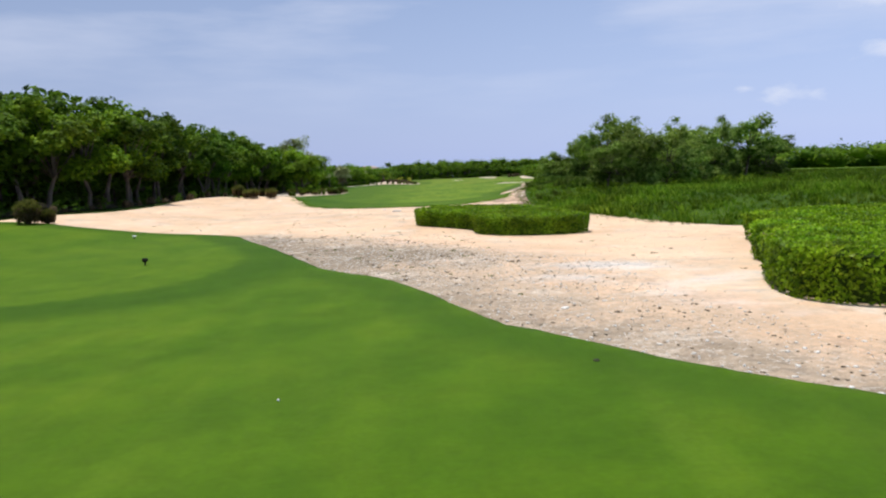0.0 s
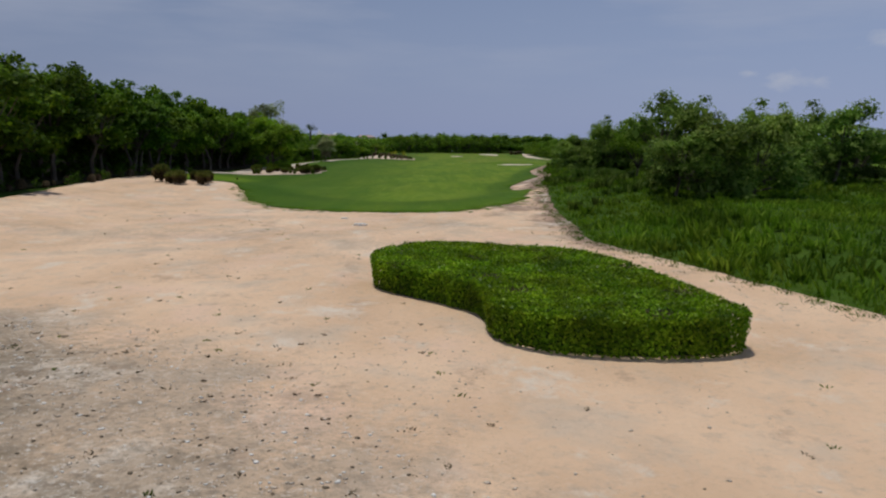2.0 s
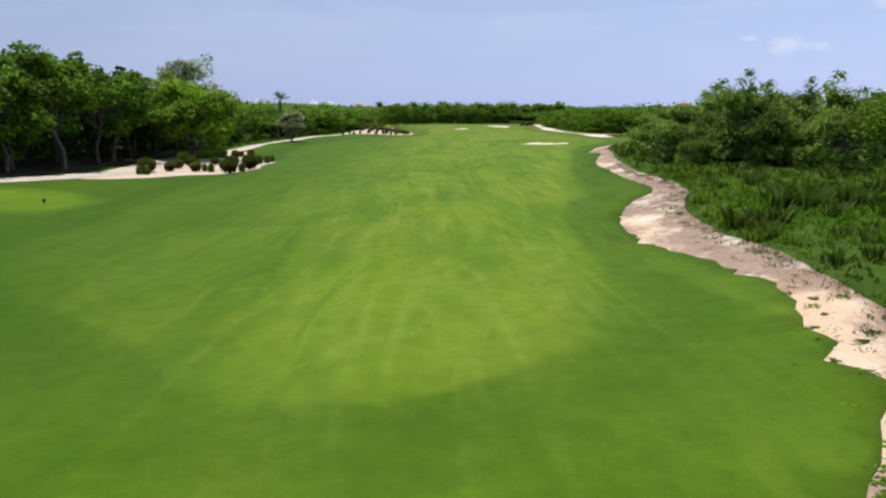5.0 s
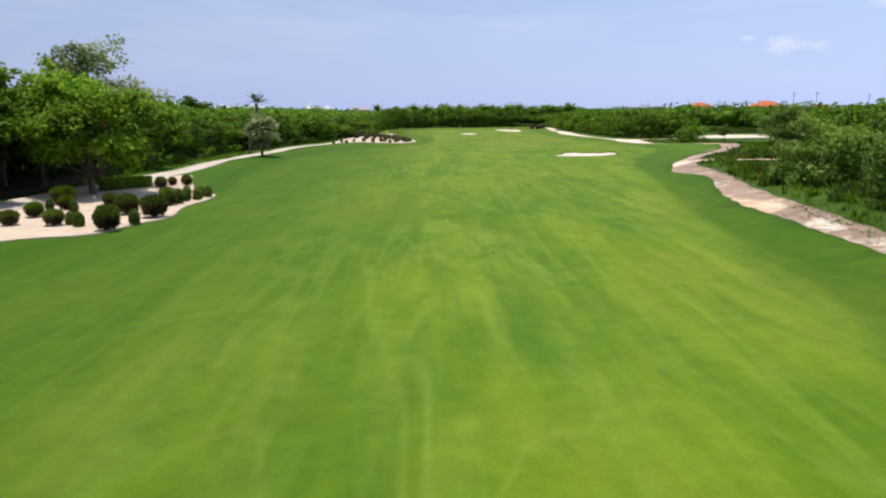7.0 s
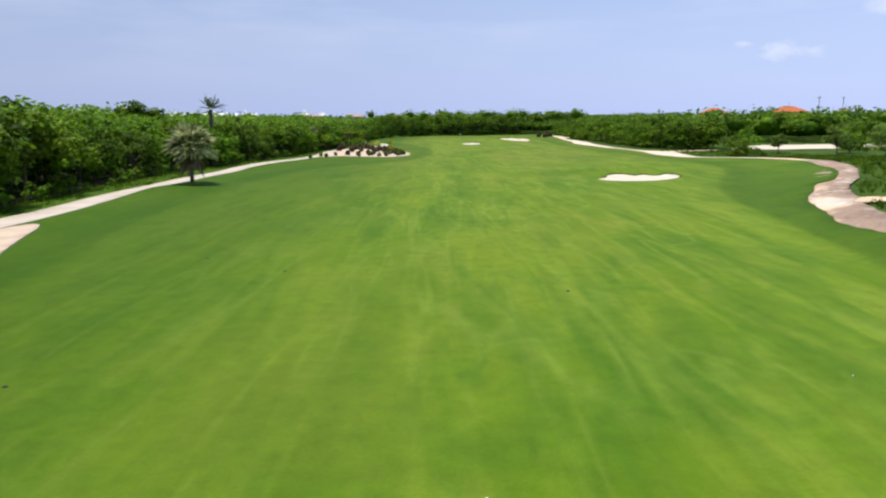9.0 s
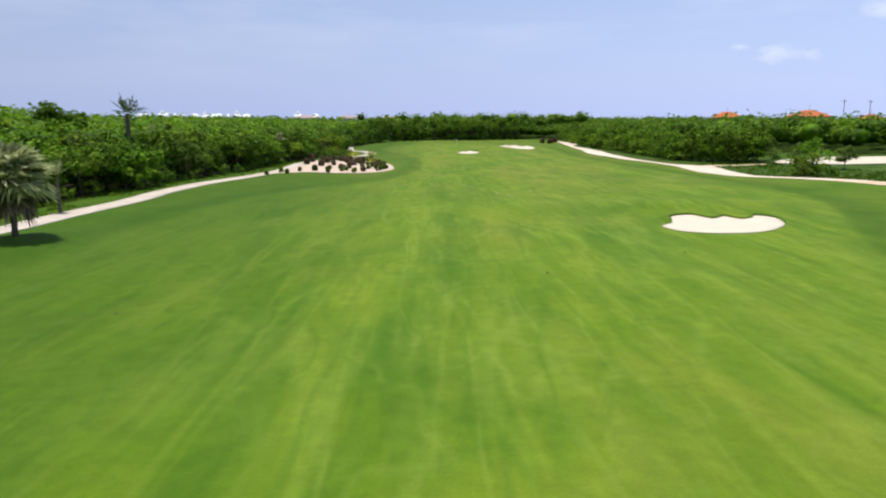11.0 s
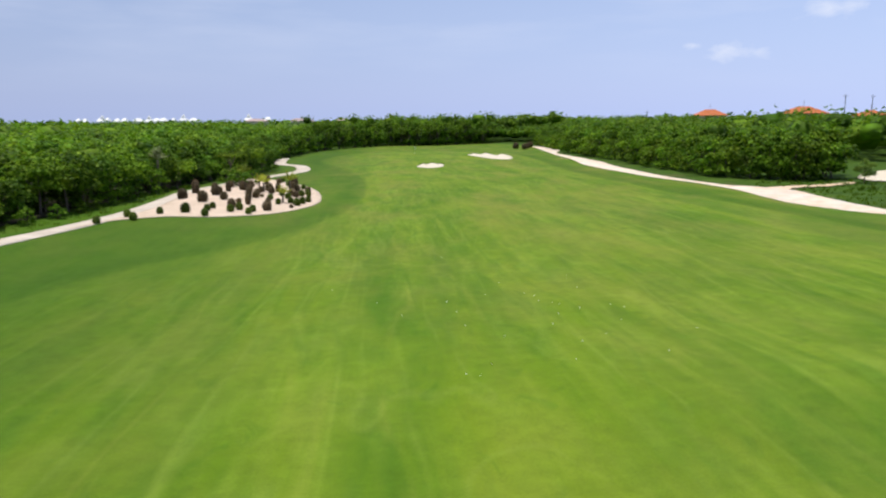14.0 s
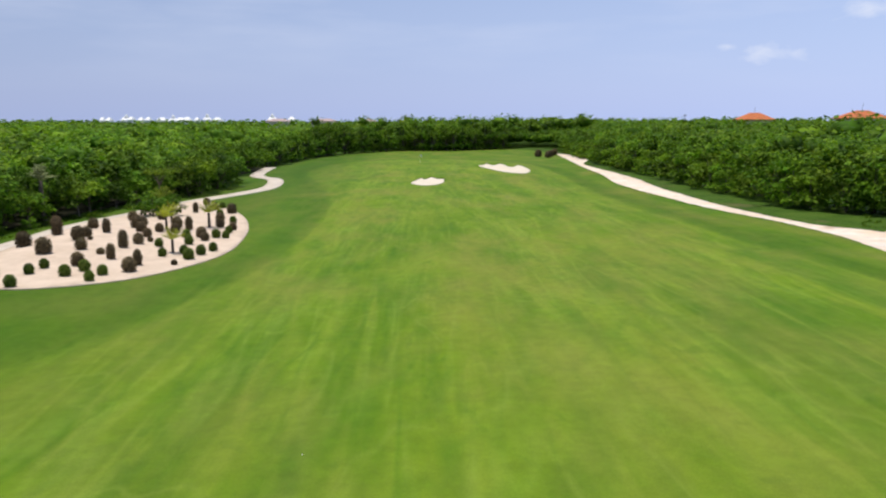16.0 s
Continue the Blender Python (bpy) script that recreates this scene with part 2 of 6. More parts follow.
def sand_material():
    """Pale pinkish sand with trampled tracks; the mesh says where it is stony, chalky or stained brown."""
    m, n, l, b = material("pale_sand", 0.95, 0.1)
    dirt, rust, chalk = attr_node(n, "dirt"), attr_node(n, "rust"), attr_node(n, "chalk")

    def patches(scale, st, rough_, attr, gain, lo, hi, amount):
        f = noise_node(n, l, scale, 8, st, rough_).outputs["Fac"]
        if attr is not None:
            f = math_node(n, l, "ADD", f, math_node(n, l, "MULTIPLY", attr, gain))
        return math_node(n, l, "MULTIPLY", step_node(n, l, f, lo, hi), amount)

    r = ramp_node(n, [(0.30, (0.66, 0.455, 0.295)), (0.46, (0.78, 0.550, 0.365)), (0.60, (0.85, 0.615, 0.42)), (0.75, (0.89, 0.70, 0.515))])
    l.new(noise_node(n, l, 0.16, 7, (1, 0.7, 1), 0.62).outputs["Fac"], r.inputs["Fac"])
    c = r.outputs["Color"]
    for scale, st, lo, hi, colour, amount in ((0.30, None, 0.52, 0.66, (0.64, 0.535, 0.42), 0.6), (0.22, (1, 0.8, 1), 0.54, 0.66, (0.84, 0.60, 0.45), 0.6), (0.8, (1, 0.7, 1), 0.55, 0.68, (0.60, 0.475, 0.36), 0.5),
                                              (2.6, None, 0.56, 0.68, (0.52, 0.41, 0.31), 0.45)):
        c = mix_node(n, l, patches(scale, st, 0.62, None, 0, lo, hi, amount), c, colour).outputs["Color"]
    # stony ground: grey-brown soil showing through
    c = mix_node(n, l, patches(0.33, (1, 0.9, 1), 0.7, dirt, 0.50, 0.58, 0.88, 0.85), c, (0.470, 0.375, 0.280)).outputs["Color"]
    c = mix_node(n, l, patches(0.8, (0.9, 1.0, 1), 0.75, dirt, 0.40, 0.78, 0.98, 0.88), c, (0.235, 0.185, 0.125)).outputs["Color"]
    # chalk
    c = mix_node(n, l, patches(0.45, (0.8, 1.3, 1), 0.75, chalk, 0.42, 0.74, 1.0, 0.7), c, (0.86, 0.83, 0.79)).outputs["Color"]
    c = mix_node(n, l, patches(1.1, (0.7, 1.5, 1), 0.75, chalk, 0.30, 0.76, 0.86, 0.7), c, (0.52, 0.49, 0.46)).outputs["Color"]
    # brown stained strips
    c = mix_node(n, l, patches(0.45, (1, 0.75, 1), 0.72, rust, 0.42, 0.58, 0.76, 0.88), c, (0.320, 0.222, 0.168)).outputs["Color"]
    c = mix_node(n, l, patches(0.9, (1, 0.7, 1), 0.78, rust, 0.26, 0.70, 0.84, 0.75), c, (0.215, 0.155, 0.125)).outputs["Color"]
    c = mix_node(n, l, patches(0.35, (1, 0.8, 1), 0.75, rust, 0.04, 0.56, 0.66, 0.85), c, (0.80, 0.70, 0.58)).outputs["Color"]
    # gravel, coarse and fine
    stony = math_node(n, l, "ADD", math_node(n, l, "MULTIPLY", dirt, 0.75), 0.14)
    sp = noise_node(n, l, 7.0, 8, None, 0.9).outputs["Fac"]
    c = mix_node(n, l, math_node(n, l, "MULTIPLY", step_node(n, l, sp, 0.52, 0.60), stony, True), c, (0.20, 0.165, 0.125)).outputs["Color"]
    for scale, lo, hi, colour in ((1.7, 0.53, 0.60, (0.33, 0.27, 0.205)), (3.6, 0.53, 0.59, (0.26, 0.215, 0.165)), (1.3, 0.58, 0.66, (0.64, 0.53, 0.41))):
        k = math_node(n, l, "MULTIPLY", step_node(n, l, noise_node(n, l, scale, 7, None, 0.72).outputs["Fac"], lo, hi), math_node(n, l, "MULTIPLY", dirt, 0.75), True)
        c = mix_node(n, l, k, c, colour).outputs["Color"]
    for scale, lo, hi in ((5.0, 0.55, 0.61), (2.2, 0.61, 0.67)):
        c = mix_node(n, l, math_node(n, l, "MULTIPLY", step_node(n, l, noise_node(n, l, scale, 8, None, 0.9).outputs["Fac"], lo, hi), stony, True), c, (0.86, 0.82, 0.75)).outputs["Color"]
    l.new(c, b.inputs["Base Color"])
    relief = math_node(n, l, "ADD", sp, math_node(n, l, "MULTIPLY", noise_node(n, l, 1.1, 6, None, 0.7).outputs["Fac"], 3.0))
    bump_node(n, l, b, relief, 0.5, 0.05)
    return m


ROUGH = ((0.048, 0.114, 0.0018), (0.068, 0.144, 0.0028), (0.096, 0.170, 0.0042))
FAIRWAY = ((0.078, 0.157, 0.0040), (0.108, 0.192, 0.0058), (0.145, 0.221, 0.0084))
M_SAND = sand_material()
M_TURF = turf_material()
M_BUNKER = layered("white_bunker_sand", [(0.3, (0.64, 0.555, 0.43)), (0.7, (0.72, 0.635, 0.51))], 0.5, GREY, 9.0, 0.25, bump=0.3)
M_GARDEN = layered("garden_sand", [(0.3, (0.56, 0.435, 0.325)), (0.7, (0.69, 0.55, 0.43))], 0.6, GREY, 8.0, 0.3, bump=0.4)
M_PATH = layered("pale_cart_path", [(0.3, (0.50, 0.425, 0.35)), (0.7, (0.66, 0.575, 0.485))], 0.35, GREY, 5.0, 0.35, bump=0.3)
M_SCRUB = layered("scrub_ground", [(0.3, (0.030, 0.068, 0.004)), (0.52, (0.048, 0.100, 0.006)), (0.75, (0.075, 0.125, 0.014))], 0.3, GREY, 3.0, 0.6, bump=0.6, bump_dist=0.1,
                  extra=[(0.12, 0.60, 0.72, (0.16, 0.12, 0.06), 0.6, None)])
# Litter taken down to near black: the trees' shade is in its colour.
M_WOODFLOOR = layered("shade_dark_litter", [(0.3, (0.022, 0.021, 0.011)), (0.7, (0.045, 0.042, 0.02))], 0.5, GREY, 4.0, 0.5)
# Darker copy of the tree leaves: shade inside the wood is in the colour.
M_LEAFSHADE = leaf_material("shade_toned_leaves", (0.030, 0.074, 0.004), (0.070, 0.152, 0.008), (0.145, 0.252, 0.018), 0.38)
M_LEAF = leaf_material("tree_leaves", (0.044, 0.108, 0.004), (0.096, 0.205, 0.008), (0.190, 0.320, 0.018), 0.38)
M_LEAF2 = leaf_material("yellow_green_leaves", (0.066, 0.138, 0.005), (0.130, 0.238, 0.010), (0.215, 0.335, 0.022), 0.40)
M_LEAF4 = leaf_material("bright_tree_leaves", (0.085, 0.165, 0.008), (0.160, 0.275, 0.015), (0.265, 0.390, 0.032), 0.5)
M_LEAF3 = leaf_material("dry_tree_leaves", (0.17, 0.23, 0.07), (0.27, 0.34, 0.12), (0.36, 0.41, 0.18), 0.55)
M_SCRUBLEAF = leaf_material("scrub_tree_leaves", (0.070, 0.140, 0.014), (0.150, 0.255, 0.036), (0.300, 0.405, 0.095), 0.5)
M_HEDGE = leaf_material("hedge_leaves", (0.080, 0.172, 0.006), (0.200, 0.385, 0.011), (0.410, 0.610, 0.042), 0.5, 0.36, 0.9)
M_SHRUB = leaf_material("dark_shrub_leaves", (0.070, 0.056, 0.026), (0.135, 0.102, 0.050), (0.205, 0.150, 0.080), 0.3)
M_SHRUBTOP = leaf_material("olive_shrub_leaves", (0.075, 0.095, 0.018), (0.150, 0.175, 0.036), (0.225, 0.235, 0.065), 0.4)
M_CONE = leaf_material("green_shrub_leaves", (0.055, 0.100, 0.010), (0.120, 0.180, 0.024), (0.190, 0.245, 0.050), 0.38)
M_WILD = leaf_material("wild_grass_blades", (0.052, 0.116, 0.006), (0.104, 0.200, 0.011), (0.200, 0.300, 0.030), 0.5)
M_TUFT = leaf_material("creeping_turf_blades", (0.070, 0.145, 0.004), (0.110, 0.205, 0.006), (0.160, 0.255, 0.012), 0.4)
M_REED = leaf_material("coarse_reed_blades", (0.050, 0.100, 0.012), (0.110, 0.185, 0.022), (0.200, 0.270, 0.060), 0.4)
M_YELLOW = leaf_material("yellow_fronds", (0.17, 0.22, 0.02), (0.30, 0.34, 0.03), (0.42, 0.43, 0.05), 0.3)
M_YOUNG = leaf_material("young_fronds", (0.10, 0.16, 0.015), (0.20, 0.27, 0.025), (0.32, 0.36, 0.05), 0.3)
M_PALM = leaf_material("grey_green_fronds", (0.17, 0.23, 0.08), (0.32, 0.37, 0.16), (0.50, 0.52, 0.30), 0.45)
M_FROND = leaf_material("green_fronds", (0.03, 0.06, 0.015), (0.07, 0.11, 0.03), (0.12, 0.15, 0.06), 0.2)
M_STRAW = leaf_material("dry_fronds", (0.12, 0.09, 0.05), (0.20, 0.16, 0.10), (0.30, 0.25, 0.17), 0.2)
M_BARK = layered("grey_bark", [(0.3, (0.06, 0.05, 0.038)), (0.7, (0.17, 0.145, 0.115))], 2.5, GREY, 20.0, 0.5, stretch=(1, 1, 0.3), bump=0.6)
# Filler colour for plant cores: the shade deep between leaves is painted in.
M_HEDGECORE = plain("core_inner_shade", (0.040, 0.068, 0.012), 0.95, 0.05)
M_TWIG = plain("dark_twigs", (0.080, 0.062, 0.036), 0.9)
M_STONE = plain("white_limestone", (0.84, 0.81, 0.75), 0.95, 0.1, 0.15, 6.0)
M_GRAVEL = plain("mixed_gravel", (0.60, 0.515, 0.42), 0.95, 0.1, 0.38, 9.0)
M_ROOF = plain("orange_roof_tiles", (0.52, 0.16, 0.06), 0.8, 0.2, 0.25, 1.0)
M_ROOF_FAR = plain("faded_pink_roof_tiles", (0.44, 0.33, 0.31), 0.85, 0.2, 0.2, 1.0)
M_WALL = plain("cream_render", (0.62, 0.56, 0.46), 0.9)
M_WHITE = plain("white_paint", (0.84, 0.84, 0.83), 0.7, 0.2, 0.06)
M_DARK = plain("dark_metal", (0.025, 0.025, 0.022), 0.95, 0.05)
M_GLASS = plain("dark_window_glass", (0.03, 0.04, 0.05), 0.15, 0.5)
M_COVER = plain("weathered_cover", (0.085, 0.100, 0.045), 0.9, 0.1)
M_POLE = plain("grey_timber_pole", (0.10, 0.09, 0.08), 0.8)

# ---- helpers ----
rng = np.random.default_rng(7)


def part(name, bm, mat, parent=None, label=""):
    me = bpy.data.meshes.new(name)
    bm.to_mesh(me)
    bm.free()
    me.materials.append(mat)
    ob = new(name, me)
    ob.parent = parent
    if label:
        ob["label"] = label
    return ob


def mesh_part(name, verts, faces, mat, parent=None, label="", smooth=False):
    me = bpy.data.meshes.new(name)
    if isinstance(verts, np.ndarray):
        me.vertices.add(len(verts))
        me.vertices.foreach_set("co", verts.astype(np.float32).ravel())
        k = faces.shape[1]
        me.loops.add(faces.size)
        me.loops.foreach_set("vertex_index", faces.astype(np.int32).ravel())
        me.polygons.add(len(faces))
        me.polygons.foreach_set("loop_start", np.arange(0, faces.size, k, dtype=np.int32))
        me.update(calc_edges=True)
    else:
        me.from_pydata(verts, [], faces)
    me.materials.append(mat)
    if smooth:
        me.polygons.foreach_set("use_smooth", [True] * len(me.polygons))
    ob = new(name, me)
    ob.parent = parent
    if label:
        ob["label"] = label
    return ob


def thing(name, loc, label, category, group="", turn=0.0, scale=1.0):
    e = new(name)
    e.location, e.rotation_euler[2], e.scale = loc, turn, (scale,) * 3
    return tagged(e, label, category, group)


def swell(x, y, cx, cy, rx, ry, h):
    return h * math.exp(-(((x - cx) / rx) ** 2 + ((y - cy) / ry) ** 2))


BUMPS = [  # mounds and hollows: centre, half widths, height
    (6, 43, 11, 9, -0.42), (-8, 33, 8, 10, 0.25), (12, 92, 7, 9, 0.55), (2, 285, 20, 40, -0.55), (-22, 314, 7, 16, 1.1),
    (22, 242, 12, 5, 0.7), (22, 229, 5.5, 4.0, -0.05), (27, 420, 12, 24, 0.9), (9.5, 395, 7, 5, 0.4), (6, 450, 22, 18, 0.3), (-29.4, 220.5, 4.0, 7.0, 0.85), (-21.5, 100, 7.0, 9.0, 1.0),
]


# the ground rises to both sides: where along the course, where the rise begins, how high it is
BANK_EAST = ((0, 36, 46, 58, 64, 80, 90, 100, 112, 124, 148, 175, 193, 208, 229, 250, 275, 290, 320, 350, 400, 480),
             (38, 22, 15.4, 11, 9, 9, 7, 6, 8, 8.5, 11.5, 15.5, 20, 26, 36, 43, 40, 38, 38, 36, 40, 46),
             (1.2, 1.4, 1.5, 1.5, 1.5, 1.5, 1.5, 1.5, 1.5, 1.5, 1.6, 1.6, 1.5, 1.5, 1.5, 0.9, 0.0, -0.5, -0.2, 0.3, 0.5, 0.5))
BANK_WEST = ((30, 60, 110, 135, 150, 185, 205), (-18, -18, -18, -23, -29, -30, -32), (0, 1.25, 1.25, 1.0, 0.9, 0.8, 0))


def bank(d, w):
    k = min(1.0, max(0.0, d / w))
    return k * k * (3 - 2 * k)


def gz(x, y):
    """Height of the ground."""
    xx, yy = max(-70, min(90, x)), max(-60, min(640, y))
    z = 0.35 - 0.011 * yy + 0.012 * xx
    for cx, cy, rx, ry, h in BUMPS:
        if abs(x - cx) < 3 * rx and abs(y - cy) < 3 * ry:
            z += swell(x, y, cx, cy, rx, ry, h)
    z += float(np.interp(y, BANK_EAST[0], BANK_EAST[2])) * bank(x - float(np.interp(y, BANK_EAST[0], BANK_EAST[1])), 10)
    z += float(np.interp(y, BANK_WEST[0], BANK_WEST[2])) * bank(float(np.interp(y, BANK_WEST[0], BANK_WEST[1])) - x, 17)
    fade = max(0.0, 1 - max(abs(x) - 120, 0) / 200)
    return z + fade * 0.12 * noise.noise((x * 0.06, y * 0.06, 0.0))


def smooth_line(points, step, closed=True, jag=0.0, seed=1):
    """Catmull-Rom line through the points, cut into pieces of about one step, with an uneven edge."""
    n, out = len(points), []
    r = random.Random(seed)
    for i in range(n if closed else n - 1):
        p = [Vector(points[(i + k) % n] if closed else points[max(0, min(n - 1, i + k))]) for k in (-1, 0, 1, 2)]
        cuts = max(1, int((p[2] - p[1]).length / step))
        for j in range(cuts):
            t = j / cuts
            v = 0.5 * (2 * p[1] + (p[2] - p[0]) * t + (2 * p[0] - 5 * p[1] + 4 * p[2] - p[3]) * t * t + (3 * p[1] - p[0] - 3 * p[2] + p[3]) * t ** 3)
            out.append((v.x + r.uniform(-jag, jag), v.y + r.uniform(-jag, jag)))
    if not closed:
        out.append(tuple(points[-1]))
    return out


def inside(px, py, poly):
    """Which of the points lie in the outline (numpy)."""
    res = np.zeros(len(px), bool)
    ax, ay = np.array(poly).T
    bx, by = np.roll(ax, -1), np.roll(ay, -1)
    for x1, y1, x2, y2 in zip(ax, ay, bx, by):
        if y1 == y2:
            continue
        c = (y1 > py) != (y2 > py)
        res ^= c & (px < (x2 - x1) * (py - y1) / (y2 - y1) + x1)
    return res


def line_distance(x, y, line):
    """Distance of points from an outline's points (numpy)."""
    o = np.array(line)
    d = np.full(len(x), 1e9)
    for i in range(0, len(o), 64):
        q = o[i:i + 64]
        d = np.minimum(d, ((x[:, None] - q[None, :, 0]) ** 2 + (y[:, None] - q[None, :, 1]) ** 2).min(1))
    return np.sqrt(d)


def signed(x, y, line):
    return np.where(inside(x, y, line), 1, -1) * line_distance(x, y, line)


def sheet(name, outline, lift, step, mat, lip=0.08, label="", category="", extra=(), attrs=None):
    """A surface that follows the ground inside an outline, with a lip down its edge."""
    xs, ys = zip(*outline)
    gx, gy = np.meshgrid(np.arange(min(xs), max(xs), step), np.arange(min(ys), max(ys), step))
    gx = (gx + rng.uniform(-0.2, 0.2, gx.shape) * step).ravel()
    gy = (gy + rng.uniform(-0.2, 0.2, gy.shape) * step).ravel()
    if len(extra):
        ex, ey = np.array(extra).T
        gx, gy = np.append(gx, ex), np.append(gy, ey)
    keep = inside(gx, gy, outline)
    gx, gy = gx[keep], gy[keep]
    pts = [Vector(p) for p in outline] + [Vector(p) for p in zip(gx, gy)]
    n = len(outline)
    co, _, fa, _, _, _ = delaunay_2d_cdt(pts, [(i, (i + 1) % n) for i in range(n)], [], 1, 1e-4)
    verts = [(v.x, v.y, gz(v.x, v.y) + lift) for v in co]
    faces = [tuple(f) for f in fa]
    if lip:
        count = collections.Counter()
        for f in faces:
            for a, b in zip(f, f[1:] + f[:1]):
                count[frozenset((a, b))] += 1
        for f in list(faces):
            for a, b in zip(f, f[1:] + f[:1]):
                if count[frozenset((a, b))] == 1:
                    k = len(verts)
                    verts += [(verts[b][0], verts[b][1], verts[b][2] - lip), (verts[a][0], verts[a][1], verts[a][2] - lip)]
                    faces.append((b, a, k + 1, k))
    ob = mesh_part(name, verts, faces, mat)
    me = ob.data
    for p in me.polygons:
        p.use_smooth = abs(p.normal.z) > 0.5
    v = np.array(verts)
    for key, fn in (attrs or {}).items():
        me.attributes.new(key, "FLOAT", "POINT").data.foreach_set("value", fn(v[:, 0], v[:, 1]).astype(np.float32))
    return tagged(ob, label, category, kind="structure")


def leaf_quads(pos, nor, size, wide=0.62, seed=0, droop=0.0):
    """Folded four-cornered leaves at pos, facing roughly along nor."""
    g = np.random.default_rng(seed)
    n = len(pos)
    nor = nor + g.normal(0, 0.45, (n, 3))
    nor /= np.linalg.norm(nor, axis=1, keepdims=True) + 1e-9
    a = g.normal(size=(n, 3))
    a[:, 2] -= droop
    a -= (a * nor).sum(1, keepdims=True) * nor
    a /= np.linalg.norm(a, axis=1, keepdims=True) + 1e-9
    b = np.cross(nor, a)
    s = (size * g.uniform(0.65, 1.35, n))[:, None]
    v = np.stack([pos - a * s * 0.5, pos + b * s * wide * 0.5 - nor * s * 0.1, pos + a * s * 0.5, pos - b * s * wide * 0.5 - nor * s * 0.1], 1)
    return v.reshape(-1, 3), np.arange(4 * n).reshape(-1, 4)


def quad_ball():
    """A rounded block of six four-cornered faces."""
    bm = bmesh.new()
    bmesh.ops.create_cube(bm, size=1)
    bm.verts.index_update()
    v = np.array([v.co.normalized()[:] for v in bm.verts])
    f = np.array([[k.index for k in face.verts] for face in bm.faces])
    bm.free()
    return v, f


BALL_V, BALL_F = quad_ball()


def hulls(centres, radii, squash, g):
    """The dense inside of leafy lobes: one rough ball each."""
    vs, fs = [], []
    for i, (c, r) in enumerate(zip(centres, radii)):
        a = g.uniform(0, math.pi)
        turn = np.array([[math.cos(a), math.sin(a), 0], [-math.sin(a) * 0.8, math.cos(a) * 0.8, 0.6], [math.sin(a) * 0.6, -math.cos(a) * 0.6, 0.8]])
        vs.append(c + BALL_V @ turn * r * g.uniform(0.72, 1.12, (len(BALL_V), 1)) * np.array([1, 1, squash]))
        fs.append(BALL_F + i * len(BALL_V))
    return np.concatenate(vs), np.concatenate(fs)


def ball_dirs(n, g, low=-1.0):
    z = g.uniform(low, 1, n)
    p = g.uniform(0, 2 * np.pi, n)
    r = np.sqrt(1 - z * z)
    return np.stack([r * np.cos(p), r * np.sin(p), z], 1)


def tube(bm, pts, radii, sides=7):
    """A tapered tube along points."""
    rings = []
    for i, (p, r) in enumerate(zip(pts, radii)):
        p = Vector(p)
        d = (Vector(pts[min(i + 1, len(pts) - 1)]) - Vector(pts[max(i - 1, 0)])).normalized()
        u = d.cross(Vector((0.3, 1, 0.1))).normalized()
        w = d.cross(u)
        rings.append([bm.verts.new(p + (u * math.cos(2 * math.pi * k / sides) + w * math.sin(2 * math.pi * k / sides)) * r) for k in range(sides)])
    for a, b in zip(rings, rings[1:]):
        for k in range(sides):
            bm.faces.new((a[k], a[(k + 1) % sides], b[(k + 1) % sides], b[k]))
    bm.faces.new(rings[-1])


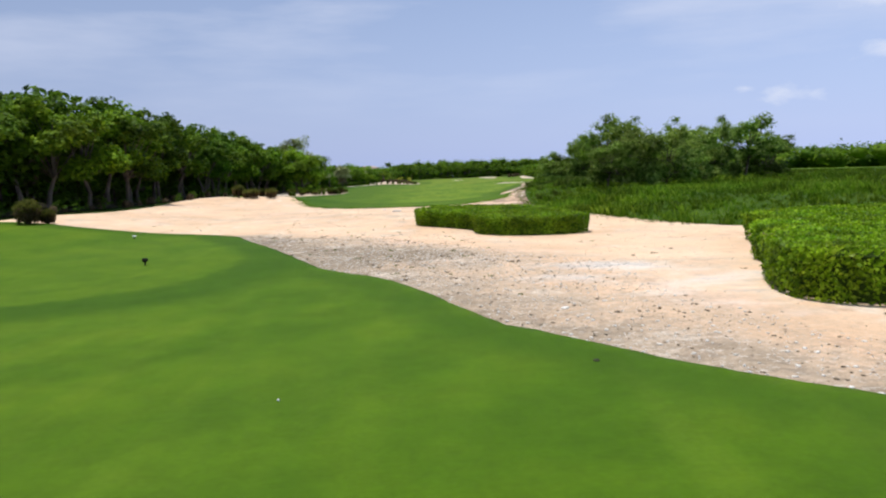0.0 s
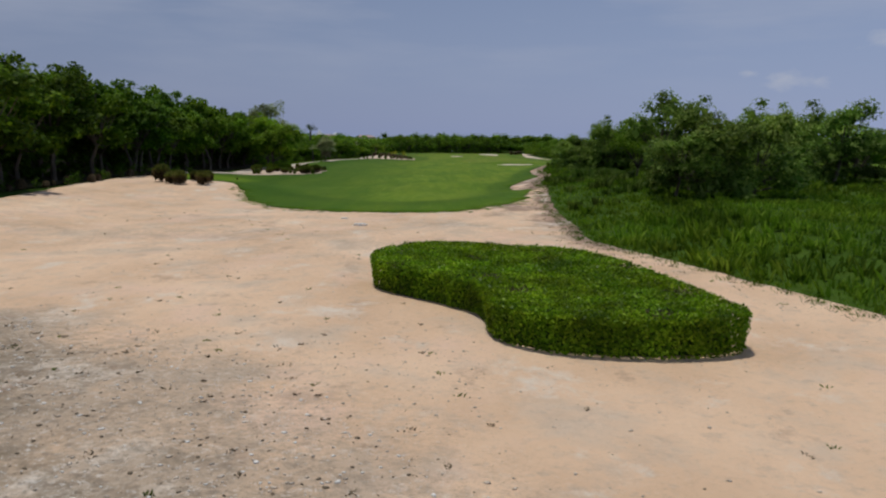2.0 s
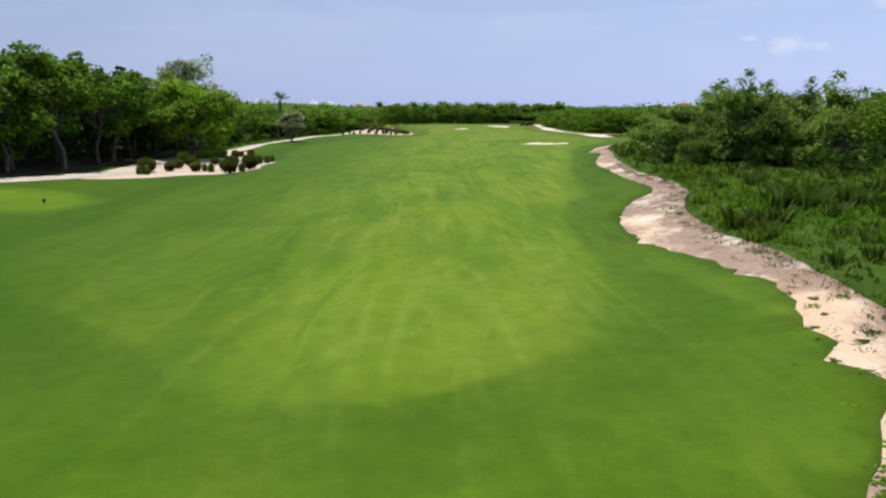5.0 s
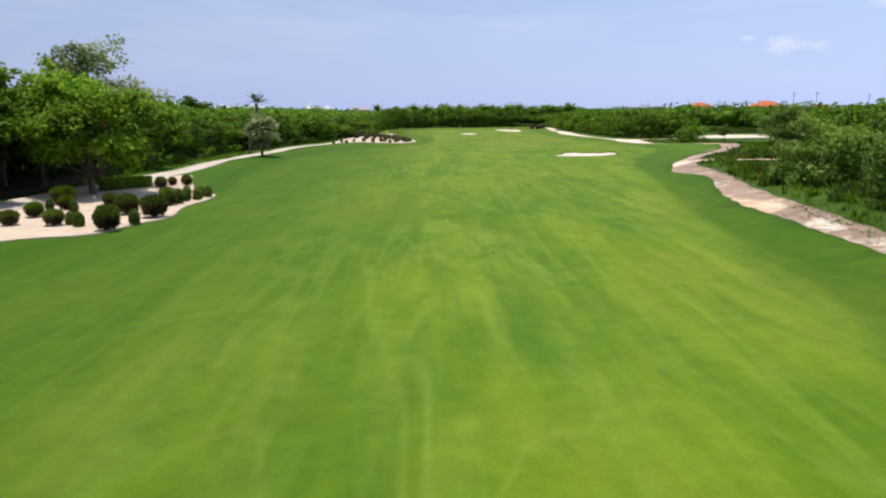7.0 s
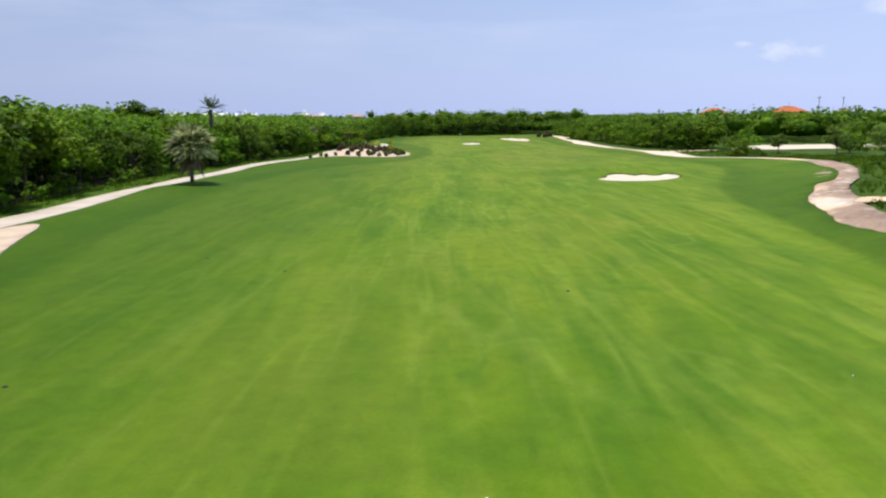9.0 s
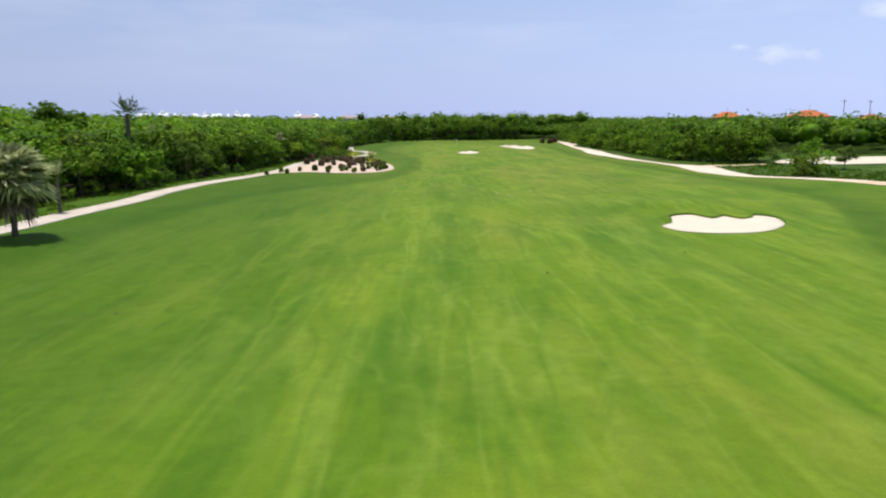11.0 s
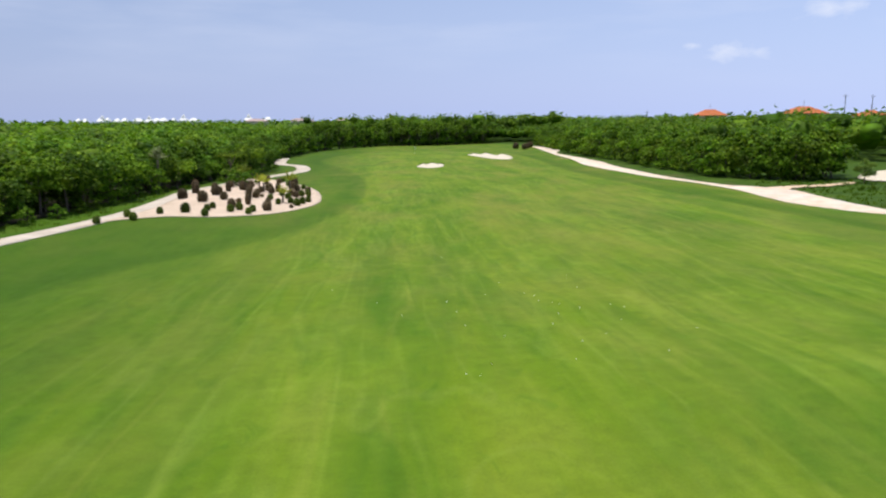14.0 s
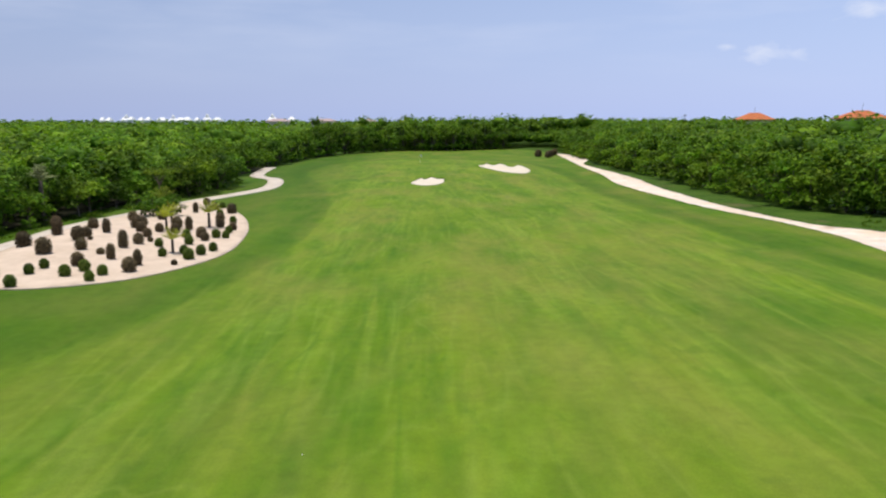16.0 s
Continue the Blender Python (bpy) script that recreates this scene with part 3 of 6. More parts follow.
def make_tree(seed, height, spread, lobes, leaves, leaf, mat, label, lean=0.0, bare=0.35, name="tree", skirt=0, low=(0.10, 0.22), sprigs=0.5, dense=True):
    """A broadleaf tree: bent trunk, limbs, and a crown of lobes covered in leaves."""
    g = np.random.default_rng(seed)
    e = thing(name, (0, 0, 0), label, "tree")
    bm = bmesh.new()
    fork = height * bare
    bend = g.uniform(-0.5, 0.5, 2)
    r0 = 0.016 * height + 0.04
    mid = (bend[0] * 0.6, bend[1] * 0.6, fork * 0.5)
    top = (bend[0] + lean, bend[1], fork)
    tube(bm, [(0, 0, -0.4), mid, top, (top[0] * 1.3, top[1] * 1.3, height * 0.75)], [r0 * 1.3, r0, r0 * 0.8, r0 * 0.3])
    pos, nor = [], []
    weights = []
    cl = []
    for i in range(lobes):
        a = 2 * math.pi * i / lobes * 1.618 + g.uniform(0, 0.8)
        q = (i + 0.5) / lobes
        rad = spread * (0.25 + 0.75 * math.sin(math.pi * (0.18 + 0.72 * q))) * g.uniform(0.5, 0.8)
        c = np.array([top[0] + math.cos(a) * rad, top[1] + math.sin(a) * rad, fork * 0.95 + (height - fork) * (0.08 + 0.80 * q) * g.uniform(0.9, 1.05)])
        r = spread * g.uniform(0.24, 0.44)
        cl.append((c, r))
        tube(bm, [top, tuple((np.array(top) + c) / 2 + g.normal(0, 0.15, 3)), tuple(c)], [r0 * 0.5, r0 * 0.28, r0 * 0.1], 3)
    for i in range(skirt):  # low hanging foliage all round
        a = 2 * math.pi * (i + g.uniform(-0.3, 0.3)) / skirt
        rad = spread * g.uniform(0.50, 0.80)
        r = spread * g.uniform(0.26, 0.36)
        c = np.array([math.cos(a) * rad, math.sin(a) * rad, max(r * 0.55, height * g.uniform(*low))])
        cl.append((c, r))
        tube(bm, [(0, 0, fork * 0.5), tuple(c * 0.6), tuple(c)], [r0 * 0.35, r0 * 0.2, r0 * 0.08], 3)
    for i in range(int(lobes * sprigs)):  # stray shoots that break the outline
        c, r = cl[int(g.integers(0, lobes))]
        out = c - np.array([top[0], top[1], fork + (height - fork) * 0.3])
        out /= np.linalg.norm(out) + 1e-9
        out = out + g.normal(0, 0.35, 3) + np.array([0, 0, 0.3])
        q = c + out * r * g.uniform(0.55, 0.85)
        cl.append((q, r * g.uniform(0.35, 0.5)))
        tube(bm, [tuple(c), tuple((c + q) / 2), tuple(q + out * 0.3)], [r0 * 0.12, r0 * 0.09, r0 * 0.04], 3)
    tot = sum(r * r for _, r in cl)
    for c, r in cl:
        n = int(leaves * r * r / tot)
        m = n // 2
        tufts = max(5, int(m / 16))
        td = ball_dirs(tufts, g, -0.45)
        tr = r * g.uniform(0.80, 1.08, tufts) * (1 + 0.18 * np.sin(td[:, 0] * 7 + c[0]) * np.cos(td[:, 1] * 6 + c[1]))
        which = g.integers(0, tufts, m)
        off = ball_dirs(m, g, -0.35) * (r * 0.32 * g.uniform(0.3, 1.0, m) ** 0.5)[:, None] * np.array([1, 1, 0.7])
        pos.append(c + td[which] * tr[which, None] * np.array([1, 1, 0.74]) + off)
        nor.append(td[which] * 0.45 + off / (r * 0.32) * 0.5 + np.array([0, 0, 0.85]))
        d = ball_dirs(n - m, g, -0.6)
        rr = r * g.uniform(0.78, 1.06, n - m) * (1 + 0.15 * np.sin(d[:, 0] * 7 + c[0]) * np.cos(d[:, 1] * 6 + c[1]))
        pos.append(c + d * rr[:, None] * np.array([1, 1, 0.76]))
        nor.append(d * 0.6 + np.array([0, 0, 0.75]))
    part("trunk", bm, M_BARK, e)
    v, f = leaf_quads(np.concatenate(pos), np.concatenate(nor), np.full(sum(map(len, pos)), leaf), 0.7, seed, 0.4)
    if dense:  # larger leaves deep in the lobes close the crown
        n = max(6, int(leaves * 0.13 / len(cl)))
        deep = np.concatenate([c + ball_dirs(n, g) * (r * g.uniform(0.15, 0.72, n))[:, None] * np.array([1, 1, 0.7]) for c, r in cl])
        size = np.repeat([r for c, r in cl], n) * 0.62
        hv, hf = leaf_quads(deep, ball_dirs(len(deep), g, 0.0) + np.array([0, 0, 0.4]), size, 0.7, seed + 5)
        v, f = np.concatenate([v, hv]), np.concatenate([f, hf + len(v)])
    mesh_part("crown", v, f, mat, e)
    return e


def place(ob, x, y, turn, scale, sink=0.0):
    """A copy on the ground."""
    o = copy_thing(ob, pose(x, y, gz(x, y) - sink, 0, 0, turn))
    o.scale = (scale, scale, scale * random.uniform(0.92, 1.08))
    return o


def along(points, step):
    """Places every step along a line, with the direction there."""
    out, left = [], 0.0
    for a, b in zip(points, points[1:]):
        a, b = Vector(a), Vector(b)
        d = (b - a).length
        s = left
        while s < d:
            p = a.lerp(b, s / d)
            out.append((p.x, p.y, (b - a).normalized()))
            s += step
        left = s - d
    return out


# ---- ground ----
def ground_sheet():
    """The base sheet, fine near the course and coarse towards the horizon."""
    def axis(lo, hi, step, far):
        a = list(np.arange(lo, hi + 0.1, step))
        s, left, right = step, lo, hi
        while right < far:
            s *= 1.35
            left, right = left - s, right + s
            a = [left] + a + [right]
        return a
    xs, ys = axis(-80, 100, 3, 2200), axis(-40, 600, 3, 2600)
    v = [(x, y, gz(x, y) - 0.14) for y in ys for x in xs]
    n = len(xs)
    f = [(j * n + i, j * n + i + 1, (j + 1) * n + i + 1, (j + 1) * n + i) for j in range(len(ys) - 1) for i in range(n - 1)]
    return tagged(mesh_part("ground", v, f, M_SCRUB, smooth=True), "green scrubland ground reaching the horizon", "ground", kind="structure")


ground_sheet()

SAND = smooth_line([(40, -20), (34, 10), (27, 28), (22, 36), (17, 42), (15.4, 46), (12.8, 53), (11, 58), (9, 64), (9.3, 69), (9.6, 74), (9.7, 80), (10.2, 87), (10.8, 93), (11.3, 96.3),
                    (12, 101), (12.4, 106), (13, 113), (13.7, 117), (15.4, 121.8), (16.3, 126.5), (16.8, 133.3), (17.6, 143.3), (19.7, 158.6), (22, 170), (23.3, 177.7), (25, 186), (27.2, 192),
                    (31, 200), (37.2, 209.2), (44.8, 223.3), (49.9, 236), (54, 248), (57, 258), (58, 268), (56.2, 280), (52, 287), (51.2, 293.4), (52.3, 303), (53.4, 311), (50.7, 317), (48, 320), (46.3, 327),
                    (44.9, 340), (45.2, 361), (47, 383), (48.4, 426), (53, 444), (56, 460), (57, 482), (54, 495), (48, 470), (40, 420), (36, 340), (38, 300),
                    (40, 270), (38, 232), (24, 204), (14, 165), (10, 132), (4, 110), (0, 92), (-12, 92), (-22, 114), (-28, 114), (-33, 112), (-34, 104), (-33, 92), (-31, 80), (-30.5, 70), (-32.5, 62), (-38, 52), (-62, 40), (-62, -20)],
                   1.2, True, 0.12, 3)
EAST_SIDE = SAND[:next(i for i, p in enumerate(SAND) if p[1] > 240)]
RIGHT_EDGE = [p for p in EAST_SIDE if 50 < p[1] < 215]


def soft(d, w):
    return np.clip(d / w * 0.5 + 0.5, 0, 1)


def blob(x, y, cx, cy, rx, ry):
    return np.exp(-((x - cx) / rx) ** 2 - ((y - cy) / ry) ** 2)


TEE = smooth_line([(14, -6), (9.5, 7), (6.4, 10), (4.6, 11.8), (3.3, 13.5), (2.7, 14.4), (2.0, 15.3), (1.4, 16.0), (0.75, 17.5), (-0.22, 19.9), (-1.0, 21.7), (-1.88, 23.2), (-2.6, 24.15), (-3.5, 24.95), (-4.45, 26.2), (-5.05, 27.4), (-6.4, 30.4), (-8.0, 34), (-9.7, 37.8), (-11.2, 41.6), (-12.8, 45.4),
                   (-15, 47.6), (-19, 50), (-25, 52.5), (-34, 55), (-46, 52), (-55, 40), (-58, 0), (-40, -30), (10, -30)], 0.5, True, 0.035, 5)
STONY = smooth_line([(-13, 47), (-9, 43.5), (-3.4, 41.5), (0.5, 36), (3.4, 31), (5.6, 27), (6.2, 23), (6.4, 19), (8, 14), (12, 6), (4, 4), (-6, 20), (-12, 40)], 1.0)


def sand_dirt(x, y):
    near = 0.42 * np.clip(signed(x, y, STONY) / 2.0 * 0.5 + 0.5, 0, 1) + 0.45 * np.exp(-(line_distance(x, y, TEE) / 2.2) ** 2) * (x > -14) * (y < 47)
    return np.clip(near + 1.0 * blob(x, y, -3.6, 30.6, 5.0, 3.2) + 0.25 * blob(x, y, -4.5, 33, 4.5, 5) + 0.45 * blob(x, y, -9, 40, 3, 4) + 0.35 * blob(x, y, 2, 72, 2.4, 3.2) + 0.25 * blob(x, y, 2, 60, 7, 3) + 0.35 * blob(x, y, 8.8, 26.3, 2.2, 1.2)
                   + 0.25 * blob(x, y, -14, 66, 12, 5) + 0.06 * (y > 54), 0, 1.15)


def sand_chalk(x, y):
    return np.clip(0.75 * blob(x, y, 8.5, 20.5, 6.0, 7.0) + blob(x, y, 5.0, 25.6, 2.2, 1.4) + 0.8 * blob(x, y, 3.2, 22.3, 1.6, 0.8) + 0.9 * blob(x, y, 1.9, 62, 1.3, 0.5) + 0.7 * blob(x, y, 10.6, 94.5, 1.2, 2.0) + 0.9 * blob(x, y, 11.3, 116, 1.5, 1.6) + 0.6 * blob(x, y, 11.4, 101.5, 0.8, 1.0)
                   + 0.8 * blob(x, y, 17.9, 152, 1.4, 3.5) + 0.6 * blob(x, y, 14.6, 124.5, 1.2, 1.0) + 1.1 * blob(x, y, 26.2, 192.5, 3.0, 4.0) + 0.5 * blob(x, y, 20.5, 164, 1.2, 2.0) + 0.85 * soft(y - 262, 12), 0, 1)


def sand_rust(x, y):
    d = line_distance(x, y, RIGHT_EDGE)
    path = 0.5 + 0.5 * np.sin(y * 0.19) * np.cos(y * 0.071 + 1.0)
    return np.clip(0.9 * np.exp(-(d / 1.2) ** 2) * (y > 60) + 0.62 * blob(x, y, 6.6, 84, 2.2, 5) + 0.3 * blob(x, y, 7.6, 74, 2.0, 4) + (0.45 + 0.5 * path) * soft(y - 98, 6) * (x > 5) * soft(262 - y, 20)
                   + 0.7 * blob(x, y, 4.5, 59.4, 0.7, 0.4) - sand_chalk(x, y), 0, 1)


sand = sheet("sand_waste", SAND, 0.015, 0.9, M_SAND, 0.1, "pale sandy waste area with stones and dry weeds", "sand", attrs={"dirt": sand_dirt, "rust": sand_rust, "chalk": sand_chalk})

TEECUT = smooth_line([(-19, 51), (-16.6, 47.6), (-13.1, 41), (-9.6, 34), (-8.2, 29.6), (-8.1, 26), (-9.6, 22.8), (-14, 20.4), (-24, 20), (-36, 22), (-44, 32), (-44, 46), (-34, 53), (-24, 51.5)], 0.8, True, 0.02, 6)


def tee_bands(x, y):
    """Dark lanes round the tee: beyond its light collar, along the edge, and faint ones in front."""
    c = -signed(x, y, TEECUT)
    d = signed(x, y, TEE)
    lane = soft(c - 0.1, 0.35) * soft(3.2 - c, 0.8) * (0.9 + 0.1 * np.sin(y))
    rim = 0.75 * soft(1.7 - d, 0.5) * soft(d - 0.15, 0.2)
    front = 0.34 * soft(np.sin(c * 1.5 + 0.8), 0.5) * soft(c - 5.5, 1.0)
    stripes = 0.22 * soft(np.sin((x + y) * 1.5), 0.4) * (c < -2.6)
    return np.clip(np.maximum(np.maximum(lane, rim), front + stripes) + 0.55 * np.exp(-((c + 2.45) / 0.16) ** 2) * (y < 44) * (y > 23), 0, 1)


tee = sheet("tee_turf", TEE, 0.05, 0.45, M_TURF, 0.1, "mown bright green tee turf with curved mowing bands", "grass",
            attrs={"cut": lambda x, y: 0.02 + 0.13 * soft(signed(x, y, TEECUT), 0.8), "bands": tee_bands, "lanes": lambda x, y: np.full(len(x), 0.16)})

TURF = smooth_line([(-31, 108), (-27.5, 103.2), (-24.5, 101), (-22.4, 100.4), (-20.6, 100), (-18.4, 95.4), (-16.9, 91.8), (-15.9, 88.7), (-14.6, 87.4), (-12.6, 84.2), (-10.7, 82.9), (-8, 81.4), (-4, 80.8), (-0.5, 80.8), (2, 81.4), (4, 83), (6.3, 86), (8.2, 88.6), (9.0, 91.2), (9.2, 94),
                    (9.9, 97.7), (9.8, 101), (9.9, 104), (9.4, 108), (9.2, 112.3), (9.7, 116), (10.9, 119.8), (12.4, 122.9), (13.6, 123.9), (14.6, 127.2), (15.3, 138.4), (16.1, 147.1), (17.1, 157.1), (19, 165), (20.9, 172),
                    (21.3, 179), (22, 185), (23.1, 188.3), (26, 196.8), (28.9, 201.5), (31.7, 206.5), (34.2, 208), (40, 218.3), (44.2, 229.7), (49, 243), (52.3, 256), (52.8, 267), (51.4, 278), (48.3, 285), (46.4, 291), (44.6, 296),
                    (45.2, 303), (46.4, 313), (45.2, 322), (43.3, 329.5), (41.7, 343.4), (41.3, 369.5), (44, 392), (45.8, 416.5), (50.4, 461), (53.4, 491), (54, 502), (47, 556), (21, 546), (-2, 552), (-22, 520), (-29, 460), (-29, 407),
                    (-30, 350), (-33, 325), (-38, 285), (-41, 240), (-39, 205), (-37, 188), (-36, 160), (-35.5, 138), (-34.5, 120)], 0.7, True, 0.11, 8)
FAIR = smooth_line([(-15, 99), (-10.8, 95.6), (-8.6, 93.7), (-6.4, 91), (-3.9, 89.7), (-1.5, 89.8), (1, 91.3), (3, 93.5), (4.3, 96.3), (5.3, 100), (5.8, 105.3), (6.1, 111.2), (6.8, 118.3), (8.2, 124.5), (10.5, 132.2), (12.4, 144.7),
                    (14.2, 158), (16.2, 168), (18.2, 178.2), (21.2, 194), (23.4, 205.7), (27.5, 219), (35, 236), (40, 255),
                    (39, 280), (36, 310), (34, 350), (36, 400), (33, 440), (20, 470), (0, 475), (-14, 455), (-18, 420), (-10, 380), (-4, 345), (-4, 310), (-9, 285), (-20, 262), (-25, 235),
                    (-25, 200), (-22, 175), (-21, 150), (-21, 130), (-18.5, 108)], 1.0, True, 0.05, 9)
random.seed(4)
TURF = [(x - random.random() ** 2 * 1.1 + 0.2, y + random.uniform(-0.3, 0.3)) if (x > 4.5 and 84 < y < 112 or x < -10 and y < 96) and random.random() < 0.4 else (x, y) for x, y in TURF]
CUTLINE = [(x + dx, y + dy) for x, y in FAIR for dx, dy in ((0.4, 0.0), (-0.4, 0.0), (0.0, 0.4))]
turf = sheet("fairway_turf", TURF, 0.05, 2.0, M_TURF, 0.12, "light green mown fairway with darker rough round it", "grass", extra=CUTLINE,
             attrs={"cut": lambda x, y: np.maximum(soft(signed(x, y, FAIR), 0.35), np.clip(4 - 4 * np.hypot((x + 29.5) / 6.5, (y - 122.5) / 8.0), 0, 1)), "bands": lambda x, y: np.clip(np.maximum(0.62 * np.exp(-((signed(x, y, FAIR) + 1.8) / 1.7) ** 2) * np.where(x > -3, 1.0, 0.5), 0.6 * soft(-signed(x, y, FAIR) - 0.15, 0.4) * (x > 2) * soft(y - 112, 24) * soft(225 - y, 14)) + 0.74 * np.clip((-x - 3) / (11 + 5 * soft(y - 160, 30)), 0, 1) * (1 - np.clip(4 - 4 * np.hypot((x + 29.5) / 6.5, (y - 122.5) / 8.0), 0, 1)), 0, 1), "lanes": lambda x, y: 0.3 + 0.7 * soft(signed(x, y, FAIR), 1.5), "dry": lambda x, y: 0.12 + 0.88 * soft(y - 265, 45)})
lawn = sheet("far_lawn", smooth_line([(90, 150), (130, 120), (330, 130), (340, 200), (260, 270), (175, 300), (120, 290), (95, 230)], 4.0, True, 0.3, 10), 0.02, 8.0, M_TURF, 0.1,
             "bright green lawn beyond the wild grass", "grass", attrs={"cut": lambda x, y: np.full(len(x), 0.6), "bands": lambda x, y: np.zeros(len(x)), "lanes": lambda x, y: np.full(len(x), 0.5)})

BUNKERS = [
    ("fairway bunker", [(16.9, 228.7), (18.2, 230.4), (19.0, 233.6), (21.0, 234.6), (21.7, 233.5), (22.3, 232.2), (23.7, 233.4), (24.3, 231.9), (25.2, 231.9), (26.3, 233.6), (27.6, 232.4), (27.0, 229.4), (25.4, 226.6), (22.8, 224.4), (19.7, 224.0), (17.4, 225.3), (16.8, 227.2)]),
    ("greenside bunker", [(6.2, 380.0), (6.8, 385), (7.9, 390.0), (8.9, 388.2), (10.1, 391.2), (11.3, 388.4), (12.5, 388.0), (12.2, 381), (11.1, 376), (9.0, 373.8), (7.2, 376)]),
    ("greenside bunker", [(21.4, 419.8), (23.2, 423.5), (24.3, 428.6), (25.2, 419.5), (27.4, 425.8), (28.4, 412), (31.0, 419.6), (31.6, 408), (31.2, 402), (29.0, 396.4), (25.8, 399.6), (24.0, 405), (22.8, 411)]),
]


def bunker_lip(outline, parent):
    """The rolled grass lip round the far side of a bunker, overhanging its sand a little."""
    pts = smooth_line(outline, 0.35, True, 0.05, 19)
    cx, cy = np.mean(pts, 0)
    ry = max(abs(p[1] - cy) for p in pts)
    n = len(pts)
    verts, faces = [], []
    for x, y in pts:
        out = Vector((x - cx, y - cy)).normalized()
        far = max(0.0, min(1.0, (y - cy) / ry * 1.5 + 0.25))
        z = gz(x, y)
        for d, h in ((-0.05, 0.10), (-0.14, 0.11 + 0.10 * far), (0.04, 0.10 + 0.16 * far), (0.35, 0.07 + 0.12 * far), (0.35 + 0.6 * far, 0.03)):
            verts.append((x + out.x * d * (0.15 + 0.85 * far), y + out.y * d * (0.15 + 0.85 * far), z + (h if far > 0.02 else 0.02)))
    for i in range(n):
        for k in range(4):
            a, b = i * 5 + k, (i + 1) % n * 5 + k
            faces.append((a, b, b + 1, a + 1))
    o = mesh_part("grass_lip", verts, faces, M_TURF, parent, "rolled turf lip along the bunker's far rim", True)
    for key, value in (("cut", 0.75), ("lanes", 0.6), ("bands", 0.25)):
        o.data.attributes.new(key, "FLOAT", "POINT").data.foreach_set("value", np.full(len(verts), value, np.float32))


for nm, pts in BUNKERS:
    rim = smooth_line(pts, 0.5, True, 0.04, 11)
    o = sheet("bunker", rim, 0.10, 0.9, M_BUNKER, 0.04, nm.replace("bunker", "").strip() + " sand bunker with a ragged scalloped rim, white sand", "bunker")
    bunker_lip(pts, o)


def ribbon(centre, width, step=1.5):
    c = [Vector(p) for p in smooth_line(centre, step, False)]
    left, right = [], []
    for i, p in enumerate(c):
        d = (c[min(i + 1, len(c) - 1)] - c[max(i - 1, 0)]).normalized()
        s = Vector((-d.y, d.x)) * width / 2
        left.append(tuple(p + s))
        right.append(tuple(p - s))
    return left + right[::-1]


CART = [(-38, 126), (-34.2, 135), (-33.0, 146), (-33.6, 158), (-34.6, 171), (-34.2, 187), (-34.3, 202), (-35.2, 220), (-35, 236), (-34.2, 252), (-34.6, 262), (-33.6, 274), (-30.5, 290), (-27.6, 303),
        (-27, 314), (-28.6, 326), (-26.6, 338), (-23.6, 353), (-20, 364), (-18.2, 376), (-21, 394), (-27.5, 408), (-31, 440)]
cart = sheet("cart_path", ribbon(CART, 3.0), 0.10, 1.3, M_PATH, 0.06, "pale concrete cart path along the trees", "path")
sheet("service_track", smooth_line([(70, 320.6), (77.6, 332.4), (96, 341), (122, 344), (122, 322), (95, 317), (80, 316.4)], 2.0, True, 0.25, 12), 0.06, 2.5, M_BUNKER, 0.06,
      "white sandy service track among the scrub", "path")

sheet("side_track", smooth_line([(51.5, 311.4), (55.7, 314.4), (60.7, 315.4), (66, 317.8), (66.4, 319.4), (60.5, 317.4), (55.5, 316.6), (51.2, 315)], 0.8, True, 0.12, 17), 0.0, 1.0, M_SAND, 0.05,
      "thin worn sandy track through the grass", "path")
sheet("side_track", smooth_line([(26.2, 190.6), (28, 188.2), (31, 187.4), (36, 187.2), (36, 188.6), (31, 189.2), (28.6, 190.6), (27.6, 192.4)], 0.6, True, 0.1, 18), 0.02, 0.8, M_SAND, 0.05,
      "thin worn sandy track through the grass", "path")
GARDEN2 = smooth_line([(-30, 289), (-28, 294), (-23, 295.3), (-18, 295), (-13.4, 298), (-10.6, 302.5), (-8.8, 308), (-8.6, 314), (-10, 324), (-12.8, 333.5), (-16.6, 342), (-22, 351), (-25, 349), (-26.6, 338),
                       (-27.4, 326), (-25.6, 314), (-26.2, 302), (-29.6, 292)], 0.7, True, 0.03, 13)
sheet("planting_bed", GARDEN2, 0.115, 1.1, M_GARDEN, 0.08, "pale sand planting bed beside the fairway", "garden bed")
GARDEN1 = smooth_line([(-31.6, 138.4), (-28.6, 142.9), (-25.4, 147.0), (-22.2, 148.4), (-21.2, 152.4), (-20.3, 155.8), (-21.2, 160.8), (-21.0, 166.2), (-21.7, 170.2), (-24.3, 174), (-27.2, 181), (-31, 192),
                       (-32.8, 188), (-33.2, 171), (-32.2, 158), (-31.6, 146)], 0.8, True, 0.05, 14)
sheet("planting_bed", GARDEN1, 0.115, 1.1, M_GARDEN, 0.08, "sandy planting bed with spiky clumps", "garden bed")

SHADY_FLOOR = [(-44, 50), (-37, 60), (-34.2, 70), (-34, 80), (-34.6, 92), (-35.4, 104), (-35.4, 118), (-36.2, 132), (-36.4, 146), (-37, 160), (-37.4, 172), (-38.8, 186), (-40.5, 200), (-42, 215), (-44, 237), (-44, 255),
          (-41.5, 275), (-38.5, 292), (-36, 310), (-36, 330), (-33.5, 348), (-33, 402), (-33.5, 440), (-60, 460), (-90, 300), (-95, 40)]
